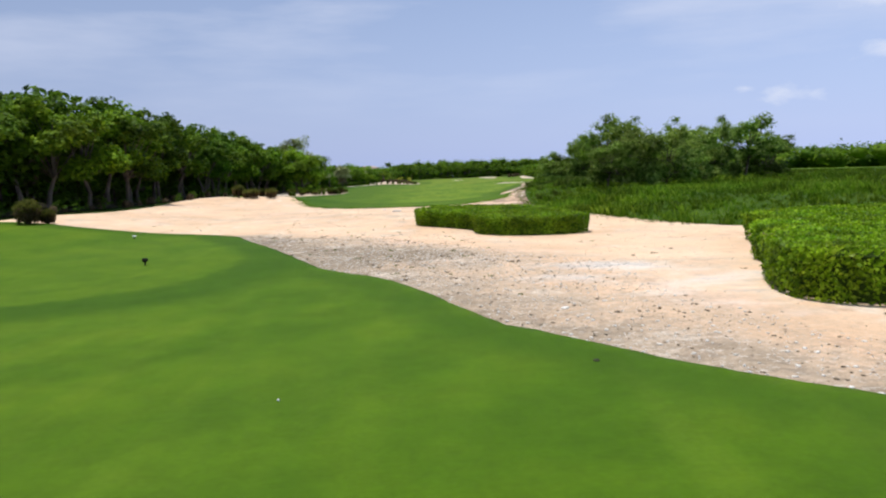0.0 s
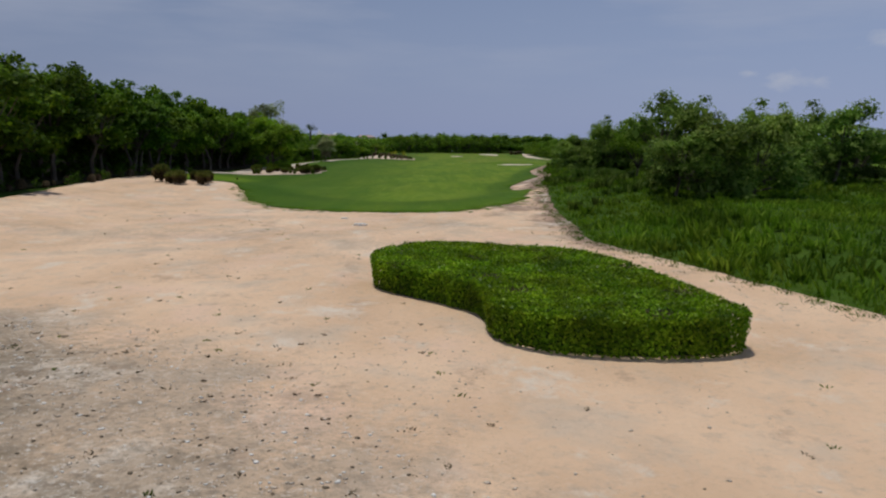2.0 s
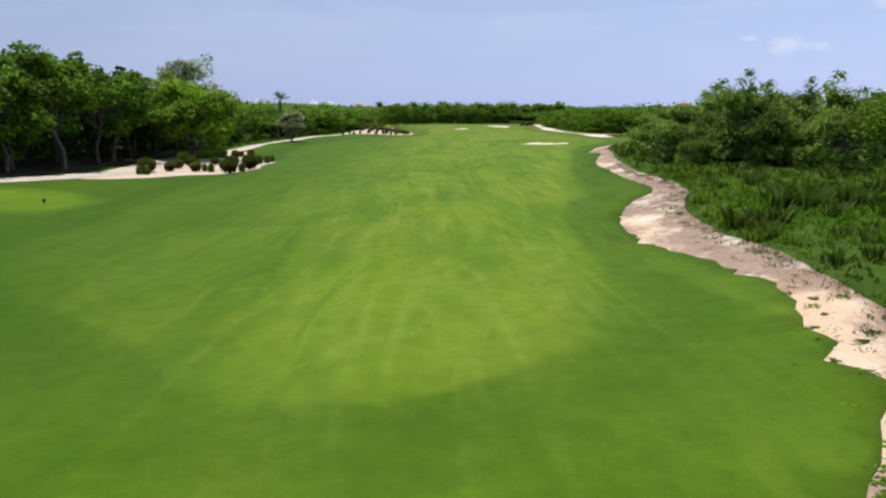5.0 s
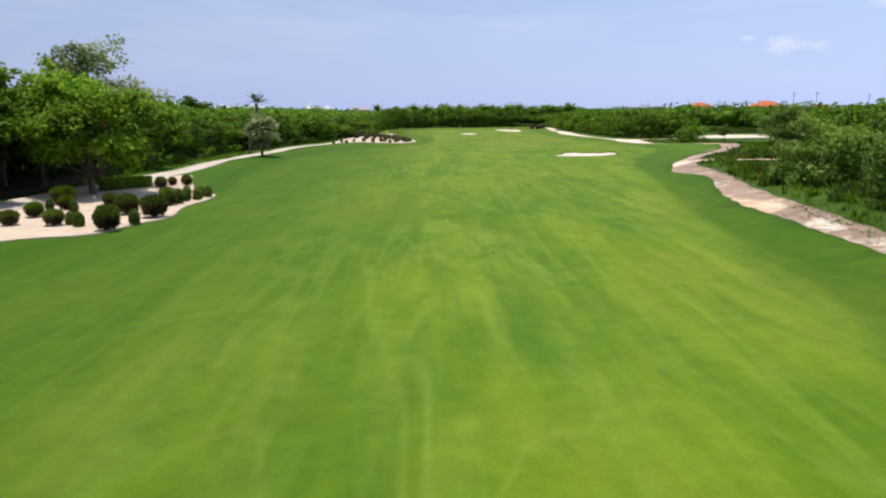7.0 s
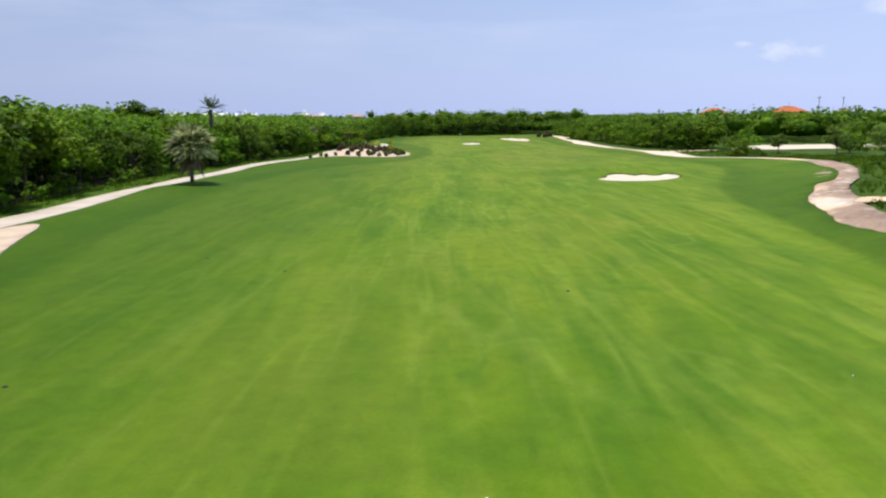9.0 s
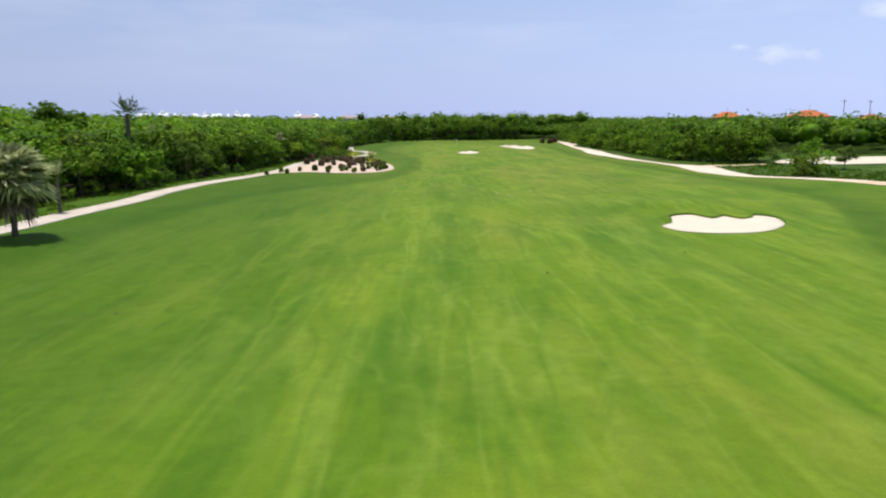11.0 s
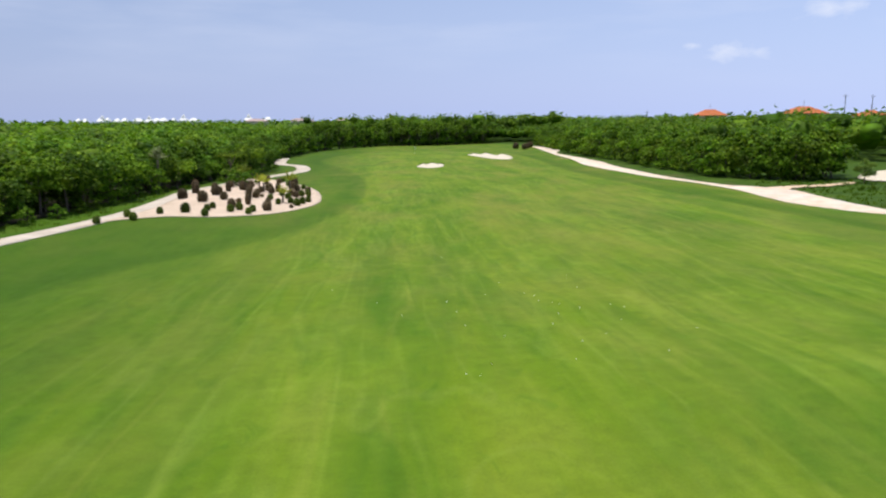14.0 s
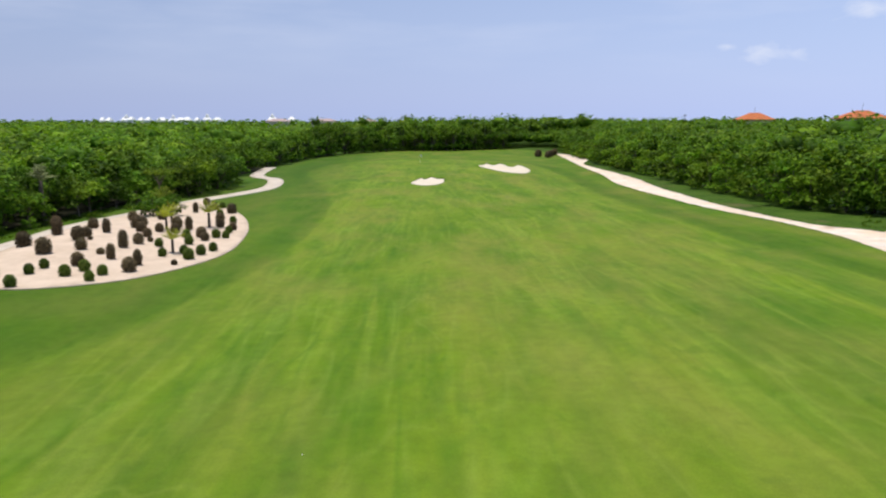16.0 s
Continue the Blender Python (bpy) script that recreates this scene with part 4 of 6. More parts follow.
# Near-black floor sheet stands in for the shade under the trees.
sheet("wood_floor", smooth_line(SHADY_FLOOR, 4.0, True, 0.3, 15), 0.06, 5.0, M_WOODFLOOR, 0.1, "leaf litter under the trees with deep shade painted into its colour", "ground")

# ---- hedges ----


def make_hedge(outline, height, leaf, count, label, seed):
    """A clipped low hedge: closed core coloured as inner shade, and leaves over its top and flaring sides."""
    g = np.random.default_rng(seed)
    line = smooth_line(outline, 0.4, True, 0.03, seed)
    cx, cy = np.mean(line, 0)
    e = thing("hedge", (cx, cy, gz(cx, cy)), label, "hedge", "clipped hedges on the sand")
    p = np.array(line) - (cx, cy)
    z0 = np.array([gz(x, y) for x, y in line]) - gz(cx, cy)
    n = len(p)
    # core: a closed filler, its dark colour stands for shade between leaves
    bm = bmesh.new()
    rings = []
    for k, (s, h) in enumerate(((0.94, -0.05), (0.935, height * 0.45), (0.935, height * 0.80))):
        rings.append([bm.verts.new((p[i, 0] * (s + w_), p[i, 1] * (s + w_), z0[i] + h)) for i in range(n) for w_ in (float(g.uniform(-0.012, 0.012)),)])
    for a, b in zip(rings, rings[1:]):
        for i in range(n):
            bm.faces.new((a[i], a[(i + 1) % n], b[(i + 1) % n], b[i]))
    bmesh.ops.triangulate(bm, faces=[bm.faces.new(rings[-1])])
    part("shade_core", bm, M_HEDGECORE, e, "closed dark core, shade between the leaves put into its colour")
    # top leaves
    lo, hi = p.min(0), p.max(0)
    q = g.uniform(lo, hi, (int(count * 1.6), 2))
    q = q[inside(q[:, 0], q[:, 1], [tuple(v) for v in p])]
    dist = np.sqrt(((q[:, None, :] - p[None, ::3]) ** 2).sum(2)).min(1)
    wave = np.array([noise.noise((x * 0.9, y * 0.9, seed)) for x, y in q])
    zb = np.array([gz(x + cx, y + cy) for x, y in q]) - gz(cx, cy)
    z = zb + height * (0.97 - 0.10 * np.exp(-dist / 0.18)) + wave * 0.07 + g.normal(0, 0.035, len(q))
    bare = np.array([noise.noise((x * 0.55 + 9, y * 0.55, seed)) for x, y in q])
    thin = (wave > -0.60 + 0.25 * g.uniform(size=len(q))) & (g.uniform(size=len(q)) > np.clip((bare - 0.34) * 4, 0, 0.8))
    q0, z00 = q, z
    q, z = q[thin], z[thin]
    top = np.column_stack([q, z])
    # sides
    m = int(count * 0.75)
    i = g.integers(0, n, m)
    t = g.uniform(0, 1, m)[:, None]
    w = p[i] * (1 - t) + p[(i + 1) % n] * t
    d = p[(i + 1) % n] - p[i]
    out = np.column_stack([d[:, 1], -d[:, 0]])
    out /= np.linalg.norm(out, axis=1, keepdims=True) + 1e-9
    area = 0.5 * np.sum(p[:, 0] * np.roll(p[:, 1], -1) - np.roll(p[:, 0], -1) * p[:, 1])
    out *= 1 if area > 0 else -1
    hh = g.uniform(0.0, 1, m) ** 0.75
    w = w + out * (g.normal(0, 0.04, m) - 0.12 * (1 - hh))[:, None]
    side = np.column_stack([w, z0[i] + hh * height * 0.96])
    pos = np.concatenate([top, side])
    lean = np.column_stack([g.normal(0, 0.5, (len(top), 2)), np.full(len(top), 0.85)])
    nor = np.concatenate([lean, np.column_stack([out, np.full(m, 0.35)])])
    v, f = leaf_quads(pos, nor * 0.8, np.full(len(pos), leaf), 0.55, seed)
    mesh_part("foliage", v, f, M_HEDGE, e, "glossy bright green clipped leaves")
    k = np.clip((bare - 0.30) * 4, 0, 1) > g.uniform(size=len(bare))
    tw = np.column_stack([q0[k], z00[k] - 0.09])
    v, f = leaf_quads(tw, np.tile([0.0, 0.6, 0.5], (len(tw), 1)), np.full(len(tw), leaf * 1.5), 0.16, seed + 3)
    mesh_part("twigs", v, f, M_STRAW, e, "bare brown twigs showing through")["kind"] = "stuff"
    return e


make_hedge([(-1.5, 50.7), (0.4, 49), (1.9, 47.2), (2.2, 44.8), (3.6, 43.5), (5.4, 43.1), (7.3, 43.1), (8.9, 43.7), (8.8, 46), (8.1, 49), (7.2, 52), (5.6, 54.2), (3.2, 54.9), (1, 55.6), (-0.8, 54.6), (-1.8, 52.8)],
           1.15, 0.115, 30000, "low clipped green hedge, two-lobed, on pale sand", 21)
make_hedge([(9.8, 22), (8.8, 19.4), (8.8, 17.4), (10.2, 16.2), (13.5, 15.6), (17, 16.4), (18.6, 19.5), (17.6, 22.6), (18, 26), (16, 28.4), (13.2, 28), (11.2, 26.2), (11, 23.4)],
           1.38, 0.135, 19000, "large clipped green hedge with sparse lower stems on sand", 22)
make_hedge([(14.2, 34), (14.5, 32), (16, 30.2), (20, 29.4), (24, 31), (24.5, 34), (21, 36), (17, 36)], 1.25, 0.16, 8000, "clipped green hedge at the edge of wild grass", 23)

# ---- trees ----
BROAD = [
    make_tree(31, 12.6, 4.8, 22, 4000, 0.45, M_LEAFSHADE, "tall dense green broadleaf tree at the wood's edge", bare=0.24),
    make_tree(32, 11.8, 4.6, 20, 3800, 0.45, M_LEAF, "dense green broadleaf tree with a pale leaning trunk", lean=0.8, bare=0.28),
    make_tree(33, 12.4, 4.4, 20, 3700, 0.45, M_LEAF, "light green broadleaf tree with an open crown", lean=-0.7, bare=0.30),
    make_tree(34, 6.9, 4.3, 13, 1500, 0.46, M_LEAF, "rounded green tree with spreading limbs", bare=0.42),
    make_tree(35, 6.2, 4.2, 12, 1450, 0.46, M_LEAF2, "bushy yellow-green tree with spreading branches", bare=0.44),
    make_tree(47, 12.8, 5.2, 12, 900, 0.86, M_LEAFSHADE, "tall green tree standing deeper in the wood", bare=0.20),
    make_tree(40, 8.0, 4.4, 10, 760, 0.76, M_LEAF, "rounded green tree deeper in the wood", bare=0.14),
    make_tree(41, 6.4, 4.1, 13, 1450, 0.46, M_LEAFSHADE, "spreading green tree at the wood's edge, leaves toned down for shade", bare=0.30, skirt=2, low=(0.16, 0.3)),
    make_tree(42, 11.6, 4.4, 20, 3700, 0.45, M_LEAF2, "yellow-green broadleaf tree at the wood's edge", lean=0.4, bare=0.28),
    make_tree(43, 13.0, 4.8, 16, 850, 0.85, M_LEAF, "green tree behind the putting green", bare=0.12, skirt=6),
]
DRY = make_tree(36, 13.6, 5.4, 36, 15000, 0.30, M_LEAF3, "tall thin-leaved greyish tree", bare=0.26, dense=False, sprigs=1.2)
BUSH = [
    make_tree(37, 8.8, 5.0, 26, 5600, 0.28, M_SCRUBLEAF, "spreading green scrub tree in wild grass", bare=0.10, skirt=8, name="scrub_tree", sprigs=0.35),
    make_tree(38, 6.6, 4.4, 22, 4600, 0.28, M_SCRUBLEAF, "low light green scrub tree in wild grass", bare=0.08, skirt=7, name="scrub_tree", sprigs=0.35),
    make_tree(44, 8.0, 4.0, 18, 3200, 0.28, M_SCRUBLEAF, "small green tree with a forked bare trunk in wild grass", bare=0.30, name="scrub_tree", sprigs=0.4),
    make_tree(49, 8.6, 5.2, 13, 1200, 0.62, M_LEAF, "spreading green scrub tree among other scrub", bare=0.10, skirt=8, name="scrub_tree", sprigs=0.35),
    make_tree(50, 6.6, 4.4, 12, 1000, 0.62, M_LEAF2, "low yellow-green scrub tree among other scrub", bare=0.08, skirt=7, name="scrub_tree", sprigs=0.35),
]
SMALL = make_tree(39, 2.6, 1.6, 8, 420, 0.34, M_LEAF, "small bushy green shrub at the wood's edge", bare=0.06, name="shrub")
# Undergrowth in the darker leaf copy, so the wood's inside reads as shade.
UNDER = make_tree(45, 5.0, 3.0, 7, 220, 0.85, M_LEAFSHADE, "undergrowth bush under the trees, shade painted into its leaves", bare=0.05, name="bush")
PROTOS = [*BROAD, DRY, *BUSH, SMALL, UNDER]

random.seed(5)
EDGE_LEFT = [(-46, 46), (-38, 60), (-35, 70), (-34.6, 80), (-35, 92), (-36, 104), (-36, 118), (-36.8, 132), (-37, 146), (-37.4, 160), (-37.8, 172), (-39, 186), (-40.5, 200), (-41.5, 215), (-43, 237), (-42.4, 255),
             (-39.6, 275), (-36.6, 292), (-34.5, 310), (-34, 330), (-31, 342), (-28.5, 352), (-25, 363), (-24.2, 374), (-27.5, 386), (-32, 402), (-32, 440), (-30, 470), (-23, 520), (-12, 545), (0, 556), (21, 550), (46, 562)]
EDGE_RIGHT = [(57, 500), (53.5, 445), (51.5, 410), (51.5, 375), (51, 350), (53, 332), (60, 324), (68, 336)]
for i, (x, y, d) in enumerate(along(EDGE_LEFT, 4.6)):
    near, back = y < 178, y > 455
    for row in (0, 1):
        if near:
            k = random.choice((0, 1, 2, 0, 8)) if row == 0 else 5
            s = random.uniform(0.90, 1.06) * (0.95 if y < 110 else 0.92 if y < 124 else 0.93)
        elif back:
            k, s = 9, random.uniform(0.66, 0.98) * (0.8 if y < 500 and x < 0 else 1.0)
        else:
            k = random.choice((3, 4, 7, 3, 7)) if row == 0 else 6
            s = (random.uniform(0.58, 1.16) if row == 0 else random.uniform(0.78, 1.05)) * (1.22 if y < 232 else 0.94)
        off = (2.4 if near else 1.8) + row * 4.8 + random.uniform(-1.0, 1.6)
        place(BROAD[k], x - d.y * off + random.uniform(-1, 1), y + d.x * off + random.uniform(-1.5, 1.5), random.uniform(0, 360), s)
    # Extra undergrowth, added to block light and darken the gaps under the crowns.
    if not near and not back:
        place(UNDER, x - d.y * random.uniform(2.6, 4.4), y + random.uniform(-2, 2), random.uniform(0, 360), random.uniform(0.42, 0.72))
    if near:
        for off in (6.0, 10.0):
            place(UNDER, x - d.y * off + random.uniform(-1, 1), y + random.uniform(-2, 2), random.uniform(0, 360), random.uniform(0.5, 0.9))
place(BROAD[0], -38.5, 119, 40, 0.90)
for i, (x, y, d) in enumerate(along(EDGE_RIGHT, 4.4)):
    for row in (0, 1):
        off = 1.6 + row * 4.4 + random.uniform(-0.8, 1.2)
        place(BUSH[random.choice((3, 4))] if row == 0 else BROAD[6], x + abs(d.y) * off, y + random.uniform(-1, 1), random.uniform(0, 360), random.uniform(0.52, 0.85) if row == 0 else random.uniform(0.74, 0.95))
for x, y, k, s in ((20.4, 80, 1, 1.0), (25.4, 82, 1, 0.92), (17.9, 78.0, 2, 0.62), (21.6, 94, 2, 1.05), (25.5, 92, 0, 0.85), (30, 90, 0, 0.8), (43, 103, 2, 1.15), (38, 101, 0, 0.85), (35, 98, 1, 0.8), (48, 108, 0, 0.85), (31, 104, 0, 0.7),
                   (33, 116, 1, 0.8), (40, 118, 0, 0.8),
                   (24.6, 148, 1, 0.9), (28.2, 143, 0, 0.80), (30.4, 145, 0, 0.80), (32.5, 147, 1, 0.95), (32.4, 159, 0, 0.86), (24.4, 160, 1, 0.75), (23.4, 143.4, 1, 0.42), (34, 138, 0, 0.78), (29, 152, 0, 0.78), (37, 150, 0, 0.8), (43, 146, 1, 0.9),
                   (52, 138, 0, 1.0), (37, 163, 0, 0.8), (48, 165, 0, 0.8), (54, 163, 0, 0.8), (62, 292, 0, 0.7), (57.5, 286, 1, 0.6), (37.5, 176, 0, 0.72), (43, 171, 0, 0.8), (48, 174, 0, 0.85), (54, 169, 0, 0.85),
                   (46, 182, 0, 0.8), (59, 174, 1, 0.9), (40.2, 197, 2, 0.7), (46, 198, 0, 0.6), (51, 205, 0, 0.65), (57, 208, 0, 0.65), (49.4, 221, 2, 0.78), (51.5, 228, 2, 0.7), (62, 211, 1, 0.9), (58.5, 224, 0, 0.62), (66, 228, 0, 0.62), (64.5, 240, 1, 0.7), (73, 240, 0, 0.7), (78, 250, 0, 0.7),
                   (70.7, 314.5, 2, 0.5), (74, 304, 2, 0.5), (67.5, 318, 2, 0.4), (82, 294, 2, 0.75), (76, 268, 2, 0.8), (88, 300, 0, 0.7), (90, 276, 1, 0.9), (97, 312, 1, 0.7), (104, 330, 1, 0.75)):
    place(BUSH[k if k == 2 or y < 165 else k + 3], x, y, random.uniform(0, 360), s)
BIG = make_tree(48, 10.6, 5.5, 36, 10500, 0.36, M_LEAF4, "broad light green shade tree with a forked trunk by the bed", bare=0.30, skirt=12, low=(0.32, 0.46))
BIG.location = (-32.2, 170.5, gz(-32.2, 170.5))
place(DRY, -35.2, 178.5, 110, 0.95)
for x, y, d in along(EDGE_LEFT[1:8], 2.0):
    place(UNDER, x + d.y * random.uniform(0.0, 2.2), y, random.uniform(0, 360), random.uniform(0.10, 0.24))
for x, y, d in along(EDGE_LEFT[11:20], 4.5):
    place(SMALL, x + d.y * random.uniform(0.0, 1.6), y, random.uniform(0, 360), random.uniform(0.35, 0.8))


def canopy(name, regions, label, seed):
    """Tree crowns behind the first rows, joined: domes of leaves whose size grows with distance from the edge."""
    g = np.random.default_rng(seed)
    pos, nor, size, domes, dome_r = [], [], [], [], []
    for poly, spacing, rad, leaves, leaf, hlo, hhi in regions:
        xs, ys = np.array(poly).T
        gx, gy = np.meshgrid(np.arange(xs.min(), xs.max(), spacing), np.arange(ys.min(), ys.max(), spacing))
        gx = gx.ravel() + g.uniform(-0.45, 0.45, gx.size) * spacing
        gy = gy.ravel() + g.uniform(-0.45, 0.45, gy.size) * spacing
        k = inside(gx, gy, poly)
        for x, y in zip(gx[k], gy[k]):
            h = (hlo + (hhi - hlo) * g.uniform(0, 1) ** 3.0) * (1 + 0.22 * noise.noise((x * 0.03, y * 0.03, 5)))
            r = rad * g.uniform(0.75, 1.2)
            d = ball_dirs(leaves, g, -0.25)
            rr = 1 + 0.18 * np.sin(d[:, 0] * 6 + x) * np.cos(d[:, 1] * 5 + y) + g.normal(0, 0.06, leaves)
            pos.append(np.array([x, y, gz(x, y) + h - r * 0.7]) + d * rr[:, None] * np.array([r, r, r * 0.7]))
            nor.append(d * 0.55 + np.array([0, 0, 0.85]))
            domes.append(np.array([x, y, gz(x, y) + h - r * 0.72]))
            dome_r.append(r * 0.86)
            size.append(np.full(leaves, leaf))
    v, f = leaf_quads(np.concatenate(pos), np.concatenate(nor), np.concatenate(size), 0.75, seed)
    hv, hf = hulls(domes, dome_r, 0.66, g)
    v, f = np.concatenate([v, hv]), np.concatenate([f, hf + len(v)])
    ob = mesh_part(name, v, f, M_LEAF)
    return tagged(ob, label, "woodland", kind="stuff")


def offset(line, d):
    out = []
    for i, p in enumerate(line):
        a, b = Vector(line[max(i - 1, 0)]), Vector(line[min(i + 1, len(line) - 1)])
        t = (b - a).normalized()
        out.append((p[0] - t.y * d, p[1] + t.x * d))
    return out


EL = EDGE_LEFT[:-5]
NEAR_EL, FAR_EL = [p for p in EL if p[1] < 190], [p for p in EL if p[1] > 180]
canopy("woodland", [
    ([(-47, 40)] + offset(NEAR_EL, 9) + offset(NEAR_EL, 28)[::-1] + [(-68, 40)], 5.0, 3.6, 60, 0.85, 9.0, 12.0),
    (offset(FAR_EL, 8) + offset(FAR_EL, 17)[::-1], 4.2, 3.0, 100, 0.62, 6.8, 8.8),
    (offset(FAR_EL, 17) + offset(FAR_EL, 34)[::-1], 4.8, 3.5, 85, 0.78, 7.8, 10.4),
    ([(-70, 30)] + offset(NEAR_EL, 28) + offset(FAR_EL, 34) + [(-20, 600), (-90, 640), (-110, 300), (-110, 30)], 6.6, 4.6, 64, 1.15, 8.2, 11.6),
    ([(-110, 30), (-110, 300), (-90, 640), (-270, 700), (-270, 30)], 11.0, 7.6, 44, 2.0, 8.4, 13.0),
    ([(-270, 60), (-270, 700), (-900, 1500), (-900, 100)], 32.0, 21, 20, 6.5, 9.0, 13.0),
], "dense green tropical woodland stretching to the horizon", 41)
canopy("woodland", [
    ([(-20, 563), (60, 568), (66, 500), (63, 440), (61, 380), (62, 345), (74, 352), (84, 366), (86, 440), (84, 600), (-20, 600)], 4.8, 3.5, 90, 0.8, 6.6, 8.8),
    ([(-30, 572), (84, 575), (90, 620), (-50, 620)], 6.0, 4.4, 60, 1.1, 11.2, 14.6),
    ([(-20, 620), (84, 600), (86, 440), (84, 366), (100, 360), (130, 352), (150, 420), (150, 660), (-60, 660)], 6.8, 4.8, 60, 1.15, 7.7, 10.7),
    ([(150, 340), (190, 330), (300, 380), (320, 760), (-60, 760), (-60, 660), (150, 660)], 10.5, 7.4, 46, 1.8, 9.6, 13.1),
    ([(-270, 700), (320, 760), (900, 700), (900, 1700), (-900, 1700)], 32.0, 21, 20, 6.5, 9.0, 13.0),
    ([(320, 300), (900, 300), (900, 700), (320, 760)], 32.0, 21, 16, 7.0, 8.0, 12.0),
    ([(150, 270), (420, 180), (420, 300), (190, 330), (150, 335)], 8.0, 5.6, 80, 1.2, 8.5, 11.5),
], "dense green scrub woodland behind the green and the track", 42)
for o in PROTOS:  # the pattern trees stand in the wood too
    x, y = random.uniform(-75, -62), random.uniform(90, 300)
    o.location = (x, y, gz(x, y))

# ---- wild grass ----


def wild_grass(poly, clumps, blades, lo, hi, label, seed, spread=0.3, mat=None):
    mat = mat or M_WILD
    g = np.random.default_rng(seed)
    xs, ys = np.array(poly).T
    n = int(clumps * (xs.max() - xs.min()) * (ys.max() - ys.min()))
    c = np.column_stack([g.uniform(xs.min(), xs.max(), n), g.uniform(ys.min(), ys.max(), n)])
    c = c[inside(c[:, 0], c[:, 1], poly)]
    hgt = g.uniform(lo, hi, len(c)) * (0.75 + 0.6 * np.array([max(-0.5, noise.noise((x * 0.12, y * 0.12, 3))) for x, y in c]))
    b = np.repeat(c, blades, 0)
    h = np.repeat(hgt, blades) * g.uniform(0.6, 1.2, len(b))
    a = g.uniform(0, 2 * np.pi, len(b))
    r = g.uniform(0, spread, len(b))
    bx, by = b[:, 0] + np.cos(a) * r, b[:, 1] + np.sin(a) * r
    bz = np.repeat(np.array([gz(x, y) for x, y in c]), blades) - 0.16
    lean = h * g.uniform(0.15, 0.75, len(b))
    w = 0.035 + 0.05 * h
    ta = a + g.normal(0, 0.7, len(b))
    px, py = -np.sin(ta) * w, np.cos(ta) * w
    v = np.stack([np.column_stack([bx - px, by - py, bz]), np.column_stack([bx + px, by + py, bz]),
                  np.column_stack([bx + np.cos(ta) * lean * 0.4 + px * 0.7, by + np.sin(ta) * lean * 0.4 + py * 0.7, bz + h * 0.65]),
                  np.column_stack([bx + np.cos(ta) * lean, by + np.sin(ta) * lean, bz + h])], 1)
    ob = mesh_part("wild_grass", v.reshape(-1, 3), np.arange(4 * len(b)).reshape(-1, 4)[:, [0, 1, 2, 3]], mat)
    return tagged(ob, label, "grass", kind="stuff")


WILD = [(40, 8), (27.5, 28), (22.5, 36), (17.4, 42.4), (15.8, 46), (13.2, 53), (11.4, 58), (9.4, 64), (9.7, 69), (10, 74), (10.1, 80), (10.6, 87), (11.2, 93), (11.7, 96.5), (12.4, 101), (12.8, 106), (13.4, 113),
        (14.1, 117), (15.8, 121.8), (16.7, 126.5), (17.2, 133), (18, 143), (20.1, 158.6), (22.4, 170), (23.7, 177.7), (25.4, 186), (27.6, 192), (31.5, 200), (37.7, 209), (45.3, 223), (50.4, 236), (54.5, 248), (58, 258), (62, 264), (80, 262), (80, 120), (70, 20)]
NEARWILD = [p for p in WILD if p[1] < 135 and p[0] < 26] + [(18, 135), (34, 120), (34, 60), (30, 36)]
FARWILD = [(30, 20), (30, 36), (34, 60), (34, 120), (18, 135)] + [p for p in WILD if 140 < p[1]][:-1] + [(80, 262), (80, 120), (60, 10)]
wild_grass([p for p in NEARWILD if p[1] < 76] + [(16, 78)], 1.6, 9, 0.5, 0.95, "tall wild grass behind the hedges", 56, 0.3)
wild_grass(NEARWILD, 4.4, 6, 0.22, 0.48, "tall wild green grass beside the sand", 51, 0.22)
wild_grass(FARWILD, 0.8, 8, 0.30, 0.70, "wild green grass stretching away from the sand", 55)
wild_grass(WILD[:31] + [(60, 200), (50, 60)], 0.06, 34, 0.55, 0.95, "arching tufts of wild grass", 54, 0.40)
wild_grass([(11, 78), (11.2, 88), (12, 96), (13, 104), (13.8, 114), (17, 126), (19, 146), (21, 160), (25, 180), (36, 205), (56, 205), (46, 150), (34, 112), (24, 84)], 0.10, 40, 0.7, 1.3, "coarse arching reed clumps in the wild grass", 57, 0.5, M_REED)
wild_grass([(59, 264), (59, 270), (57, 281), (53, 288), (52.4, 295), (53.6, 304), (54.4, 311), (52, 319), (62, 335), (70, 322), (80, 288), (92, 262), (80, 200)], 1.0, 8, 0.25, 0.5, "wild green grass by the sandy track", 52)
wild_grass([(-36.6, 176), (-36.2, 190), (-37.0, 215), (-36.7, 240), (-36.2, 262), (-34.4, 285), (-29.5, 305), (-31, 328), (-29, 345), (-33, 345), (-36, 320), (-38, 292), (-43, 255), (-43, 220), (-41, 190)], 2.2, 8, 0.2, 0.6,
           "rough grass verge under the trees", 53)


